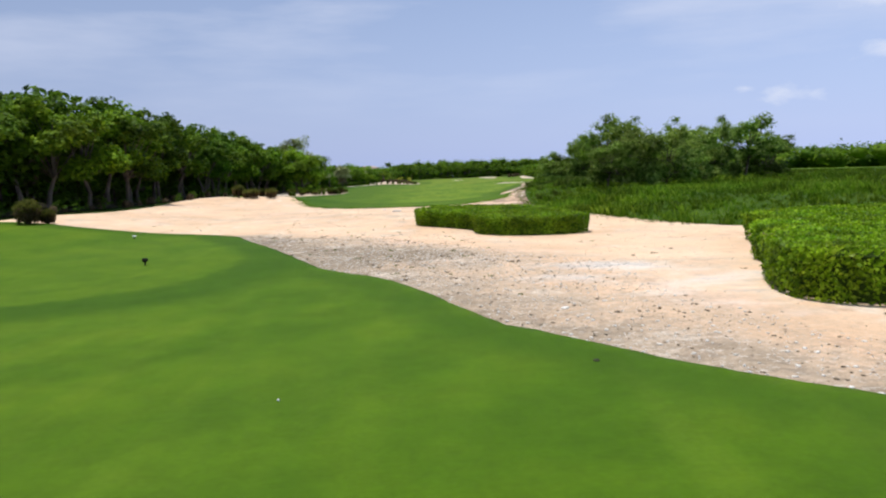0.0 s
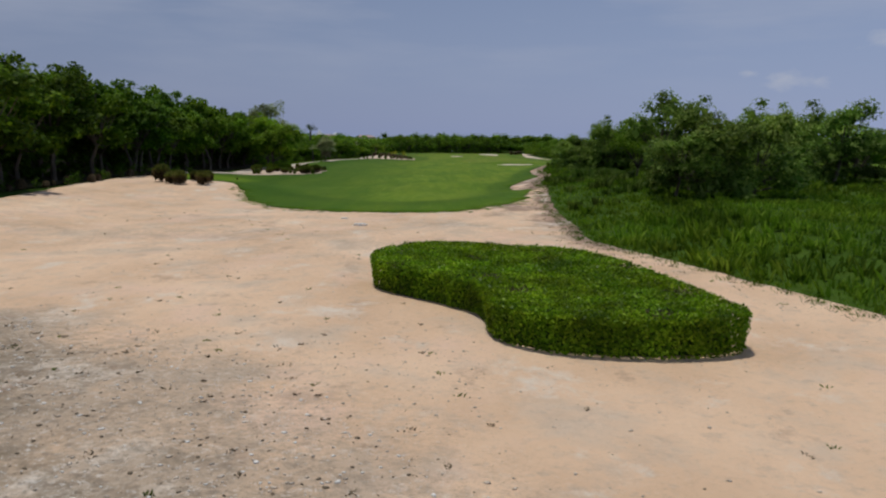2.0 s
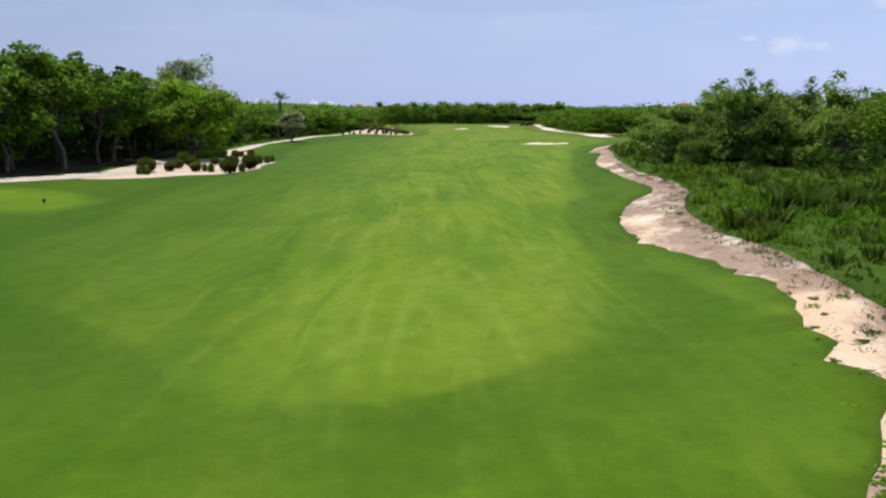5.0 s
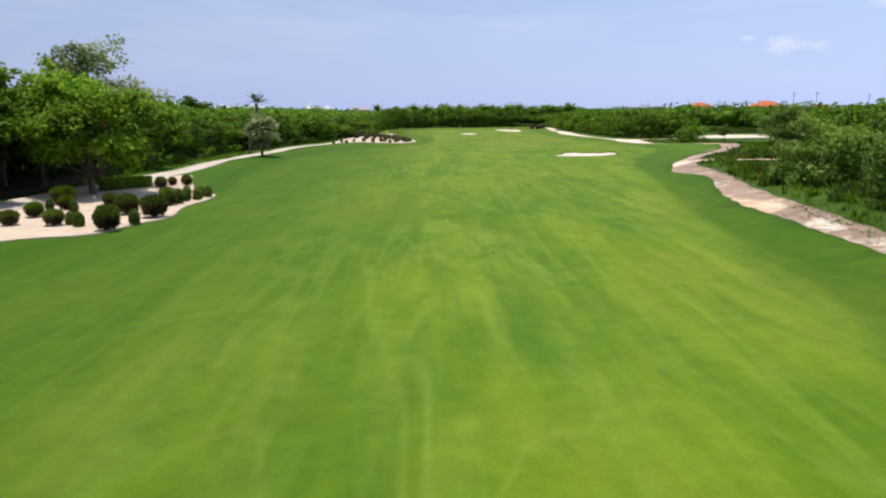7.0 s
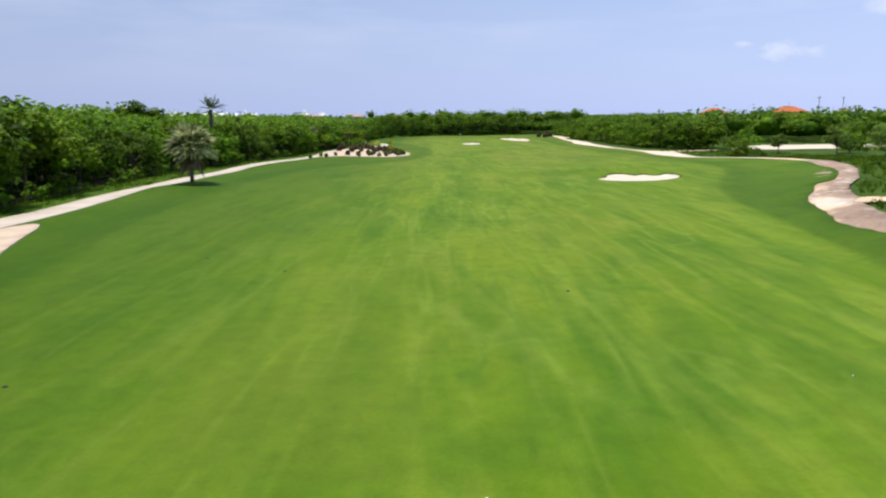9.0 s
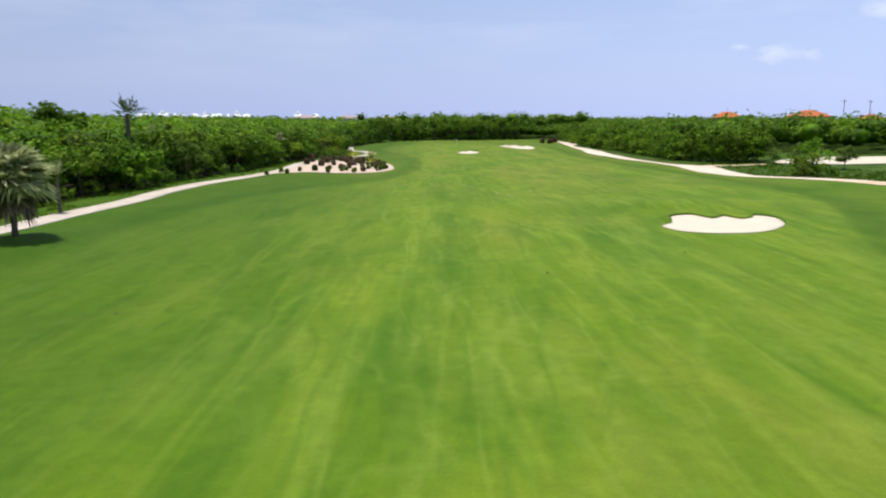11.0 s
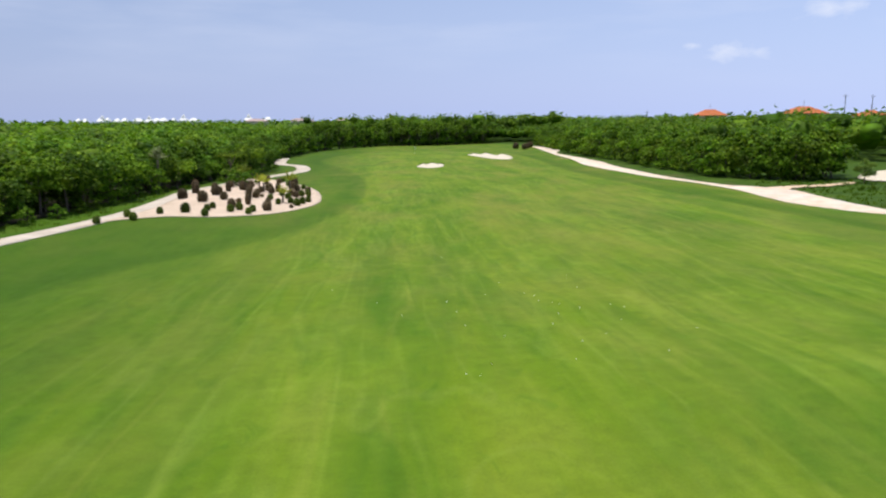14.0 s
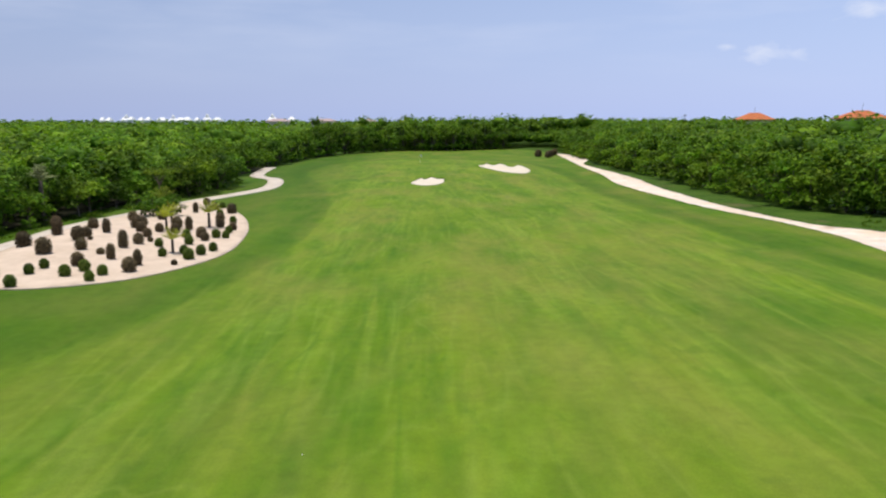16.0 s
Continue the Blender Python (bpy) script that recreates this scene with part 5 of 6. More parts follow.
# ---- shrubs, palms and garden plants ----


def spike_quads(pos, way, length, width, seed=0, droop=0.25):
    """Narrow pointed blades from pos along way, bending down a little."""
    g = np.random.default_rng(seed)
    n = len(pos)
    way = way / (np.linalg.norm(way, axis=1, keepdims=True) + 1e-9)
    side = np.cross(way, g.normal(size=(n, 3)))
    side /= np.linalg.norm(side, axis=1, keepdims=True) + 1e-9
    ln = (length * g.uniform(0.7, 1.3, n))[:, None]
    mid = pos + way * ln * 0.55
    tip = pos + way * ln - np.array([0, 0, 1.0]) * ln * droop
    v = np.stack([pos, mid + side * width, tip, mid - side * width], 1)
    return v.reshape(-1, 3), np.arange(4 * n).reshape(-1, 4)


def lathe(bm, profile, sides=14, centre=(0, 0)):
    rings = [[bm.verts.new((centre[0] + r * math.cos(2 * math.pi * k / sides), centre[1] + r * math.sin(2 * math.pi * k / sides), z)) for k in range(sides)] for r, z in profile]
    for a, b in zip(rings, rings[1:]):
        for k in range(sides):
            bm.faces.new((a[k], a[(k + 1) % sides], b[(k + 1) % sides], b[k]))
    bm.faces.new(rings[-1])
    bm.faces.new(rings[0][::-1])


def make_clump(seed, rad, high, blades, mat_low, mat_top, label, name="ornamental_grass"):
    """A rounded clump of spiky blades, brown below and green above, on short stems."""
    g = np.random.default_rng(seed)
    e = thing(name, (0, 0, 0), label, "shrub", "shrubs in the planting beds")
    bm = bmesh.new()
    for k in range(6):
        a = k * 1.05
        tube(bm, [(math.cos(a) * 0.08, math.sin(a) * 0.08, -0.1), (math.cos(a) * rad * 0.4, math.sin(a) * rad * 0.4, high * 0.5)], [0.03, 0.015], 5)
    lathe(bm, [(0.1, 0.0)] + [(rad * 0.72 * math.sin(math.pi * t), high * t * 0.86) for t in (0.15, 0.3, 0.45, 0.6, 0.75, 0.9)], 10)
    part("stems", bm, M_TWIG, e)
    for nm, mat, lo, hi, share in (("lower_leaves", mat_low, -0.75, 0.30, 0.5), ("upper_leaves", mat_top, 0.05, 1.0, 0.5)):
        n = int(blades * share)
        z = g.uniform(lo, hi, n)
        p = g.uniform(0, 2 * np.pi, n)
        r = np.sqrt(1 - z * z)
        d = np.stack([r * np.cos(p), r * np.sin(p), z], 1)
        pos = d * g.uniform(0.55, 0.88, n)[:, None] * np.column_stack([rad * (0.84 + 0.26 * z), rad * (0.84 + 0.26 * z), np.full(n, high * 0.5)]) + np.array([0, 0, high * 0.47])
        v, f = spike_quads(pos, d + np.array([0, 0, 0.55]), np.full(n, 0.30 * high * 0.6 + 0.08), 0.022 * (1 + high * 0.6), seed + (1 if lo > 0 else 0), 0.15)
        mesh_part(nm, v, f, mat, e)
    return e


def make_cone(seed, rad, high, leaves, mat, label):
    """A clipped egg-shaped small shrub with a dense inside."""
    g = np.random.default_rng(seed)
    e = thing("small_shrub", (0, 0, 0), label, "shrub", "shrubs in the planting beds")

    def profile(t):
        return rad * np.clip(1 - np.abs((t - 0.42) / 0.60) ** 2.4, 0, 1) ** 0.5

    bm = bmesh.new()
    # stem with a closed dark core that keeps the shrub from showing through
    lathe(bm, [(0.05, -0.1), (0.05, 0.04)] + [(float(profile(t)) * 0.80 + 0.01, t * high * 0.92) for t in (0.08, 0.25, 0.45, 0.65, 0.82, 0.96)], 9)
    part("stem_and_core", bm, M_HEDGECORE if mat is M_CONE else M_TWIG, e)
    t = g.uniform(0.02, 1, leaves)
    prof = profile(t)
    a = g.uniform(0, 2 * np.pi, leaves)
    k = g.uniform(0.78, 1.08, leaves)
    pos = np.column_stack([np.cos(a) * prof * k, np.sin(a) * prof * k, t * high])
    nor = np.column_stack([np.cos(a), np.sin(a), 0.1 + t])
    v, f = leaf_quads(pos, nor, np.full(leaves, 0.17), 0.5, seed, 0.0)
    mesh_part("leaves", v, f, mat, e)
    return e


def make_palm(seed, trunk_h, fronds, length, mat, label, kind="feather", name="palm_tree", dead=0):
    """A palm: ringed trunk and a crown of feather or fan fronds."""
    g = np.random.default_rng(seed)
    e = thing(name, (0, 0, 0), label, "palm")
    bm = bmesh.new()
    rr = 0.10 + 0.020 * trunk_h if trunk_h > 4 else 0.07 * max(trunk_h, 1) ** 0.5 + 0.03
    steps = max(6, int(trunk_h * 3))
    tube(bm, [(0.02 * trunk_h * math.sin(i / steps * 2), 0, -0.7 + (trunk_h + 0.7) * i / steps) for i in range(steps + 1)],
         [rr * (1.25 - 0.35 * i / steps) * (1.0 if i % 2 else 1.14) for i in range(steps + 1)], 9)
    part("trunk", bm, M_BARK, e)
    top = np.array([0.02 * trunk_h * math.sin(2), 0, trunk_h])
    for i in range(fronds + dead):
        a = i * 2.39996
        up = (g.uniform(0.35, 1.35) if kind == "feather" else g.uniform(-0.45, 1.35)) if i < fronds else g.uniform(-1.35, -1.0)
        d = np.array([math.cos(a) * math.cos(up), math.sin(a) * math.cos(up), math.sin(up)])
        vs, fs = [], []
        if kind == "feather":
            n = 34
            s = np.linspace(0.10, 1, n)
            L = length * g.uniform(0.85, 1.1)
            sag = L * 0.34 * math.cos(up)
            spine = top + np.outer(s * L, d) - np.outer(s ** 2 * sag, [0, 0, 1])
            side = np.cross(d, [0, 0, 1.0])
            side /= np.linalg.norm(side) + 1e-9
            for sgn in (-1, 1):
                w = L * 0.20 * np.sin(np.pi * np.clip(s * 0.9 + 0.1, 0, 1)) + 0.05
                way = sgn * side + d * 0.9 - np.array([0, 0, 0.25])
                v, f = spike_quads(spine, np.tile(way, (n, 1)), w, L * 0.012, seed + i, 0.2)
                fs.append(f + sum(map(len, vs)))
                vs.append(v)
            v, f = spike_quads(top[None], d[None] - np.array([[0, 0, 0.2]]), np.array([L * 0.9]), 0.03, seed, 0.3)
            fs.append(f + sum(map(len, vs)))
            vs.append(v)
        else:
            n = 19
            stalk = top + d * length * 0.42
            side = np.cross(d, [0, 0, 1.0])
            side /= np.linalg.norm(side) + 1e-9
            fan = np.linspace(-1.7, 1.7, n)
            way = np.outer(np.cos(fan), d) + np.outer(np.sin(fan), side)
            v, f = spike_quads(np.tile(stalk, (n, 1)), way, np.full(n, length * 0.58), length * 0.055, seed + i, 0.18)
            vs.append(v)
            fs.append(f)
            v, f = spike_quads(top[None], d[None], np.array([length * 0.45]), 0.03, seed, 0.0)
            fs.append(f + len(vs[0]))
            vs.append(v)
        mesh_part("frond" if i < fronds else "dead_frond", np.concatenate(vs), np.concatenate(fs), mat if i < fronds else M_STRAW, e, "" if i < fronds else "dry hanging frond")
    return e


def stand(ob, x, y, lift=0.1, turn=None, scale=1.0):
    """A copy on a bed or turf."""
    o = copy_thing(ob, pose(x, y, gz(x, y) + lift, 0, 0, random.uniform(0, 360) if turn is None else turn))
    o.scale = (scale,) * 3
    return o


random.seed(9)
BALL = make_clump(61, 0.95, 1.5, 2600, M_SHRUB, M_CONE, "rounded spiky shrub, brown below and green on top")
BALL2 = make_clump(62, 0.90, 1.4, 2200, M_SHRUB, M_WILD, "round ornamental grass clump with a dark base")
BALL3 = make_clump(69, 0.80, 1.65, 2200, M_SHRUB, M_SHRUBTOP, "round brownish ornamental grass clump on pale sand")
DARK = make_cone(63, 0.62, 1.25, 620, M_SHRUB, "dark reddish-brown rounded shrub on pale sand")
DARK2 = make_cone(64, 0.50, 1.75, 650, M_SHRUB, "tall dark brown egg-shaped shrub on pale sand")
SPIRE = make_cone(68, 0.34, 0.95, 480, M_CONE, "narrow green cone-shaped shrub in sand")
CONE = make_cone(65, 0.52, 1.05, 520, M_CONE, "small dark green cone-shaped shrub on pale sand")
TINY = make_cone(66, 0.30, 0.5, 260, M_SHRUB, "tiny brown shrub on pale sand")
# the large bed by the trees
BED2 = [(-18.9, 295.6, "c"), (-19.5, 299.1, "c"), (-19.3, 300.8, "c"), (-21.4, 305.0, "D"), (-17.0, 299.0, "c"), (-14.9, 298.0, "c"), (-16.4, 300.7, "c"), (-17.5, 302.1, "d"), (-14.8, 299.9, "c"),
        (-19.4, 306.9, "d"), (-21.1, 310.2, "D"), (-21.0, 311.6, "d"), (-20.2, 310.4, "t"), (-22.7, 316.8, "d"), (-20.4, 314.2, "T"), (-16.2, 304.8, "T"), (-13.5, 301.4, "D"), (-13.7, 303.6, "T"),
        (-16.9, 309.0, "T"), (-16.4, 311, "d"), (-16.8, 314.2, "d"), (-19.3, 318.5, "D"), (-18.2, 316.5, "d")]
BED2B = [(-15.9, 312.4, "t"), (-14.6, 310.8, "c"), (-16.9, 317.6, "d"), (-20.0, 327.4, "D"), (-16.4, 321.1, "D"), (-15.6, 318.1, "d"), (-15.1, 320.7, "T"), (-13.9, 316.0, "c"), (-12.7, 312.9, "c"),
         (-13.1, 307.2, "c"), (-11.2, 304.3, "t"), (-11.8, 308.6, "c"), (-10.8, 306.6, "c"), (-10.4, 308.6, "c"), (-9.9, 310.4, "c"), (-12.0, 315.3, "d"), (-11.5, 317.2, "c"), (-12.8, 316.9, "d"),
         (-19.4, 337.2, "T"), (-20.7, 346.4, "d"), (-17.9, 340.4, "d"), (-15.4, 333.2, "c"), (-14.0, 328.0, "d"), (-12.9, 323.9, "d"), (-12.4, 327.2, "c"), (-11.1, 320.3, "c"), (-10.6, 317.2, "c"),
         (-11.2, 322.3, "d"), (-14.9, 336.6, "D"), (-17.6, 342.6, "c"), (-22.7, 326.2, "d"), (-19.4, 320.3, "d")]
KINDS = {"c": CONE, "d": DARK, "D": DARK, "T": DARK2, "t": TINY}
for x, y, k in BED2 + BED2B:
    stand(KINDS[k], x, y, 0.11, None, random.uniform(0.66, 0.86) * (1.2 if k == "D" else 1.0))
for x, y in ((-24, 297.5), (-27, 296.5), (-28.6, 292.5), (-25.5, 293.8)):
    stand(CONE, x, y, 0.11, None, random.uniform(0.62, 0.8))
YPALM = make_palm(71, 1.1, 14, 1.35, M_YELLOW, "small palm with bright yellow-green fronds on pale sand", name="small_palm")
for x, y, s in ((-12.8, 308.8, 1.0), (-13.9, 323.4, 1.35), (-16.8, 319.2, 1.1)):
    stand(YPALM, x, y, 0.11, None, s)
for x, y, s in ((-24.6, 333.5, 1.0), (-22.6, 331.8, 1.1), (-20.8, 333, 1.0), (-23.4, 335.4, 1.1)):
    o = stand(SMALL, x, y, 0.05, None, s)
YOUNG = make_palm(72, 1.6, 18, 2.4, M_YOUNG, "young yellow-green palm among shrubs", name="small_palm")
YOUNG.location = (-23, 336, gz(-23, 336) + 0.05)


def make_umbrella_tree(seed, high, rad, leaves, mat, label, split=0.52, limbs=9, low=0.86, deep=0.17):
    """A small tree with a thin trunk, rising limbs and one flat tier of leaves."""
    g = np.random.default_rng(seed)
    e = thing("tree", (0, 0, 0), label, "tree")
    bm = bmesh.new()
    fork = (0.12, 0.05, high * split)
    tube(bm, [(0, 0, -0.3), (0.05, 0.02, high * split * 0.5), fork], [0.13, 0.10, 0.085], 8)
    tips = []
    for k in range(limbs):
        a = k * 2.4 + g.uniform(-0.3, 0.3)
        r = rad * g.uniform(0.35, 0.85)
        tip = (fork[0] + math.cos(a) * r, fork[1] + math.sin(a) * r, high * g.uniform(low, 0.95))
        tube(bm, [fork, ((fork[0] + tip[0]) / 2, (fork[1] + tip[1]) / 2, (fork[2] + tip[2]) / 2 + 0.25), tip], [0.06, 0.04, 0.015], 5)
        tips.append(tip)
    part("trunk", bm, M_BARK, e)
    tips = np.array(tips)[g.integers(0, len(tips), leaves)]
    pos = tips + g.normal(0, 1, (leaves, 3)) * np.array([rad * 0.22, rad * 0.22, deep])
    v, f = leaf_quads(pos, g.normal(0, deep * 0.6, (leaves, 3)) + np.array([0.0, 0.0, 1.0]), np.full(leaves, 0.26), 0.6, seed)
    mesh_part("crown", v, f, mat, e)
    return e


UMB = make_umbrella_tree(46, 5.2, 2.6, 1500, M_LEAF4, "small flat-topped tree beside the planting bed")
UMB.location = (-27.0, 346.5, gz(-27.0, 346.5))
THORN = make_umbrella_tree(51, 5.3, 3.4, 6500, M_LEAF, "spreading flat-topped tree with a low forked trunk in wild grass", 0.2, 20, 0.66, 0.34)
THORN.location = (24.4, 112.5, gz(24.4, 112.5))
# the first bed
for x, y, k, s in ((-21.9, 150.0, 0, 0.80), (-23.0, 152.6, 0, 0.78), (-23.7, 157.2, 0, 0.88), (-21.3, 155.6, 0, 0.94), (-22.7, 162.1, 0, 0.66), (-29.2, 160.0, 1, 0.7), (-28.4, 175.9, 2, 0.66), (-28.4, 178.9, 2, 0.5), (-27.0, 178.8, 2, 0.62),
                   (-26.1, 152.2, 0, 0.66), (-28.9, 152.4, 0, 0.62), (-29.3, 156, 1, 0.7), (-27.1, 162.3, 0, 0.6), (-24.0, 165.4, 0, 0.7)):
    stand((BALL, BALL2, BALL3)[k], x, y, 0.1, None, s)
for x, y, s in ((-30.3, 148, 0.95), (-29.7, 148.2, 1.0), (-24.3, 151.6, 0.95), (-21.3, 152.4, 0.95), (-22.4, 163.2, 1.15), (-22.9, 164.6, 1.1), (-22.8, 166.4, 1.1), (-21.8, 165.8, 0.95), (-21.6, 168.0, 0.95), (-22.2, 167.8, 1.0),
                (-22.4, 164.9, 1.0), (-25.2, 152.4, 0.85), (-23.3, 153.8, 0.9), (-27.8, 158.2, 0.9), (-30.2, 159.6, 0.85), (-25.6, 161, 0.85), (-22.1, 166.8, 1.0)):
    stand(SPIRE, x, y, 0.1, None, s)
make_hedge([(-32.9, 173.2), (-31.6, 175.0), (-30.2, 177.8), (-30.8, 179.4), (-32.2, 178.2), (-33.2, 175.8)], 1.0, 0.16, 3200, "dark green clipped low hedge beside the cart path", 24)
# shrubs standing on the sand
for x, y, s in ((-30.4, 53.6, 1.0), (-29.4, 54.4, 0.62), (-22.5, 96.7, 0.74), (-22.6, 98.4, 0.68), (-24.6, 96.2, 0.74), (-25.6, 96.6, 0.66), (-24.2, 99.6, 0.6)):
    stand(BALL3, x, y, -0.02, None, s * 1.1)
random.seed(21)
for x, y, d in along(EDGE_LEFT[1:7], 2.6):
    stand(DARK, x + d.y * random.uniform(0.6, 2.4), y, -0.02, None, random.uniform(0.35, 0.7))
for x, y in ((47.5, 474), (49.0, 478), (50.5, 483), (45.8, 482), (52.2, 488), (47, 490)):
    stand(DARK, x, y, 0.0, None, random.uniform(1.3, 1.9))
FANPALM = make_palm(73, 3.8, 54, 2.9, M_PALM, "fan palm with grey-green fronds by the cart path", kind="fan", name="fan_palm", dead=6)
FANPALM.location = (-29.5, 220.5, gz(-29.5, 220.5) + 0.05)
COCO = make_palm(74, 11.0, 15, 3.2, M_FROND, "tall palm rising above the woodland canopy")
COCO.location = (-42.8, 272.4, gz(-42.8, 272.4) - 1.3)
o = stand(COCO, -47.5, 268.5, -3.2, None, 0.8)
for x, y, sc in ((-41.0, 266.4, 0.80), (-43.6, 267.4, 0.80), (-40.4, 270.2, 0.74)):
    place(BROAD[6], x, y, random.uniform(0, 360), sc)
TREEPALM = make_palm(75, 6.0, 20, 2.6, M_PALM, "palm with feathery fronds at the wood's edge")
for x, y, s in ((-36.2, 240, 0.6), (-34, 330, 0.8)):
    stand(TREEPALM, x, y, 0.0, None, s)
PROTO_SPOTS = [(BALL, -30.6, 150.6), (BALL2, -30.9, 163), (DARK, -24.5, 308), (DARK2, -24.2, 313), (SPIRE, -31.2, 153), (BALL3, -27.2, 98.4), (CONE, -21.5, 298), (TINY, -17.5, 306), (YPALM, -18.6, 326), (TREEPALM, -50, 300)]
for o, x, y in PROTO_SPOTS:
    o.location = (x, y, gz(x, y) + 0.08)

# ---- stones and weeds on the sand ----


def stones(name, spots, label, seed, mat=M_STONE):
    g = np.random.default_rng(seed)
    base = np.array([(1, 0, 0), (-1, 0, 0), (0, 1, 0), (0, -1, 0), (0, 0, 1), (0, 0, -1), (0.6, 0.6, 0.5), (-0.6, 0.6, 0.5), (-0.6, -0.6, 0.5), (0.6, -0.6, 0.5)], float)
    tri = np.array([(4, 6, 7), (4, 7, 8), (4, 8, 9), (4, 9, 6), (0, 2, 6), (2, 1, 7), (1, 3, 8), (3, 0, 9), (6, 2, 7), (7, 1, 8), (8, 3, 9), (9, 0, 6), (0, 5, 2), (2, 5, 1), (1, 5, 3), (3, 5, 0)])
    vs, fs = [], []
    for k, (x, y, s) in enumerate(spots):
        v = base * s * g.uniform(0.6, 1.2, (10, 3)) * np.array([1.2, 0.9, 0.55])
        a = g.uniform(0, 6.28)
        c, d = math.cos(a), math.sin(a)
        v = np.column_stack([v[:, 0] * c - v[:, 1] * d, v[:, 0] * d + v[:, 1] * c, v[:, 2]])
        vs.append(v + (x, y, gz(x, y) + 0.02))
        fs.append(tri + 10 * k)
    return tagged(mesh_part(name, np.concatenate(vs), np.concatenate(fs), mat), label, "stones", kind="stuff")


def scatter(n, boxes, poly, keep_out, lo, hi, seed):
    g = np.random.default_rng(seed)
    out = []
    for (x0, x1, y0, y1), share in boxes:
        m = int(n * share)
        x, y = g.uniform(x0, x1, m), g.uniform(y0, y1, m)
        ok = inside(x, y, poly)
        for k in keep_out:
            ok &= ~inside(x, y, k)
        s = lo + (hi - lo) * g.uniform(0, 1, m) ** 4
        out += list(zip(x[ok], y[ok], s[ok]))
    return out


FIELD = [((-14, 2, 22, 45), 0.42), ((-12, 16, 14, 60), 0.28), ((-30, 12, 45, 84), 0.18), ((2, 22, 78, 140), 0.12)]
stones("gravel", scatter(7500, FIELD, SAND, [TEE, TURF], 0.008, 0.055, 81), "white and grey stones strewn over the sand", 82, M_GRAVEL)
STONY_BOX = [((-6, 13, 9, 30), 0.7), ((-12, 3, 26, 46), 0.3)]
stones("gravel", scatter(8000, STONY_BOX, STONY, [TEE], 0.014, 0.06, 96), "pale gravel chips on stony ground", 97, M_STONE)
M_CLOD = plain("brown_clods", (0.20, 0.16, 0.11), 0.95)
stones("dirt_clods", scatter(3000, FIELD, SAND, [TEE, TURF], 0.008, 0.035, 83), "brown clods of soil on the sand", 84, M_CLOD)
stones("dirt_clods", scatter(3600, STONY_BOX, STONY, [TEE], 0.015, 0.055, 98), "brown clods and dark stones on stony ground", 99, M_CLOD)


def chalk_rock(x, y, rx, ry, h, seed):
    """A flat broken slab of chalk, half sunk in the sand."""
    g = np.random.default_rng(seed)
    bm = bmesh.new()
    bmesh.ops.create_icosphere(bm, subdivisions=3, radius=1.0)
    for v in bm.verts:
        k = 1 + 0.45 * noise.noise((v.co.x * 2.2 + seed, v.co.y * 2.2, v.co.z * 2.2)) + 0.2 * noise.noise((v.co.x * 6 + seed, v.co.y * 6, v.co.z * 6)) + g.normal(0, 0.02)
        v.co = Vector((v.co.x * rx * k, v.co.y * ry * k, max(-0.3, min(0.62 + 0.1 * k, v.co.z * k)) * h))
    o = part("rock", bm, M_STONE)
    o.location = (x, y, gz(x, y) + 0.01)
    tagged(o, "flat broken white chalk rock on the sand", "rock")


for x, y, rx, ry, h, sd in ((-4.35, 70.9, 0.42, 0.20, 0.24, 3), (-4.05, 71.3, 0.20, 0.13, 0.16, 5), (-5.9, 75.5, 0.24, 0.14, 0.15, 7), (-4.3, 72.2, 0.16, 0.10, 0.10, 9), (3.0, 17.6, 0.10, 0.08, 0.08, 11)):
    chalk_rock(x, y, rx, ry, h, sd)
stones("rubble", [(1.9 + random.gauss(0, 0.6), 62.0 + random.gauss(0, 0.5), random.uniform(0.02, 0.07)) for _ in range(60)], "broken white stones lying together on sand", 85)
stones("rubble", [(6.5 + random.gauss(0, 0.9), 25.5 + random.gauss(0, 1.2), random.uniform(0.015, 0.045)) for _ in range(80)], "chalky white stones lying together on sand", 86)


def weeds(spots, label, seed, mat, height, width=0.014):
    g = np.random.default_rng(seed)
    pos, way = [], []
    for x, y, s in spots:
        for _ in range(12):
            a = g.uniform(0, 6.28)
            pos.append((x + g.normal(0, s), y + g.normal(0, s), gz(x, y) - 0.01))
            way.append((math.cos(a) * 0.8, math.sin(a) * 0.8, 0.9))
    v, f = spike_quads(np.array(pos), np.array(way), np.full(len(pos), height), width, seed, 0.1)
    return tagged(mesh_part("weeds", v, f, mat), label, "weeds", kind="stuff")


weeds(scatter(200, FIELD, SAND, [TEE, TURF], 0.03, 0.09, 87), "dry brown weeds scattered over the sand", 88, M_STRAW, 0.10)
weeds(scatter(110, FIELD, SAND, [TEE, TURF], 0.04, 0.12, 89), "dark green weeds scattered over the sand", 90, M_CONE, 0.11)
weeds([(2.65, 26.9, 0.08), (2.6, 27.0, 0.06), (4.6, 59.4, 0.3), (4.3, 59.5, 0.3), (4.9, 59.3, 0.3)], "dark dry weeds standing on the sand", 93, M_SHRUB, 0.13)
random.seed(14)
VERGE = [p for p in EAST_SIDE if 44 < p[1] < 150]
weeds([(px + random.uniform(-0.9, 0.6), py + random.uniform(-0.5, 0.5), random.uniform(0.08, 0.25)) for px, py in VERGE for _ in range(7)], "green grass creeping over the sand's edge", 94, M_WILD, 0.22)
weeds([(px + random.uniform(-1.8, -0.2), py + random.uniform(-0.5, 0.5), random.uniform(0.05, 0.2)) for px, py in VERGE for _ in range(2)], "dry stems strewn along the sand's edge", 95, M_STRAW, 0.12)
# turf creeping over the sand off the fairway's front edge
random.seed(12)
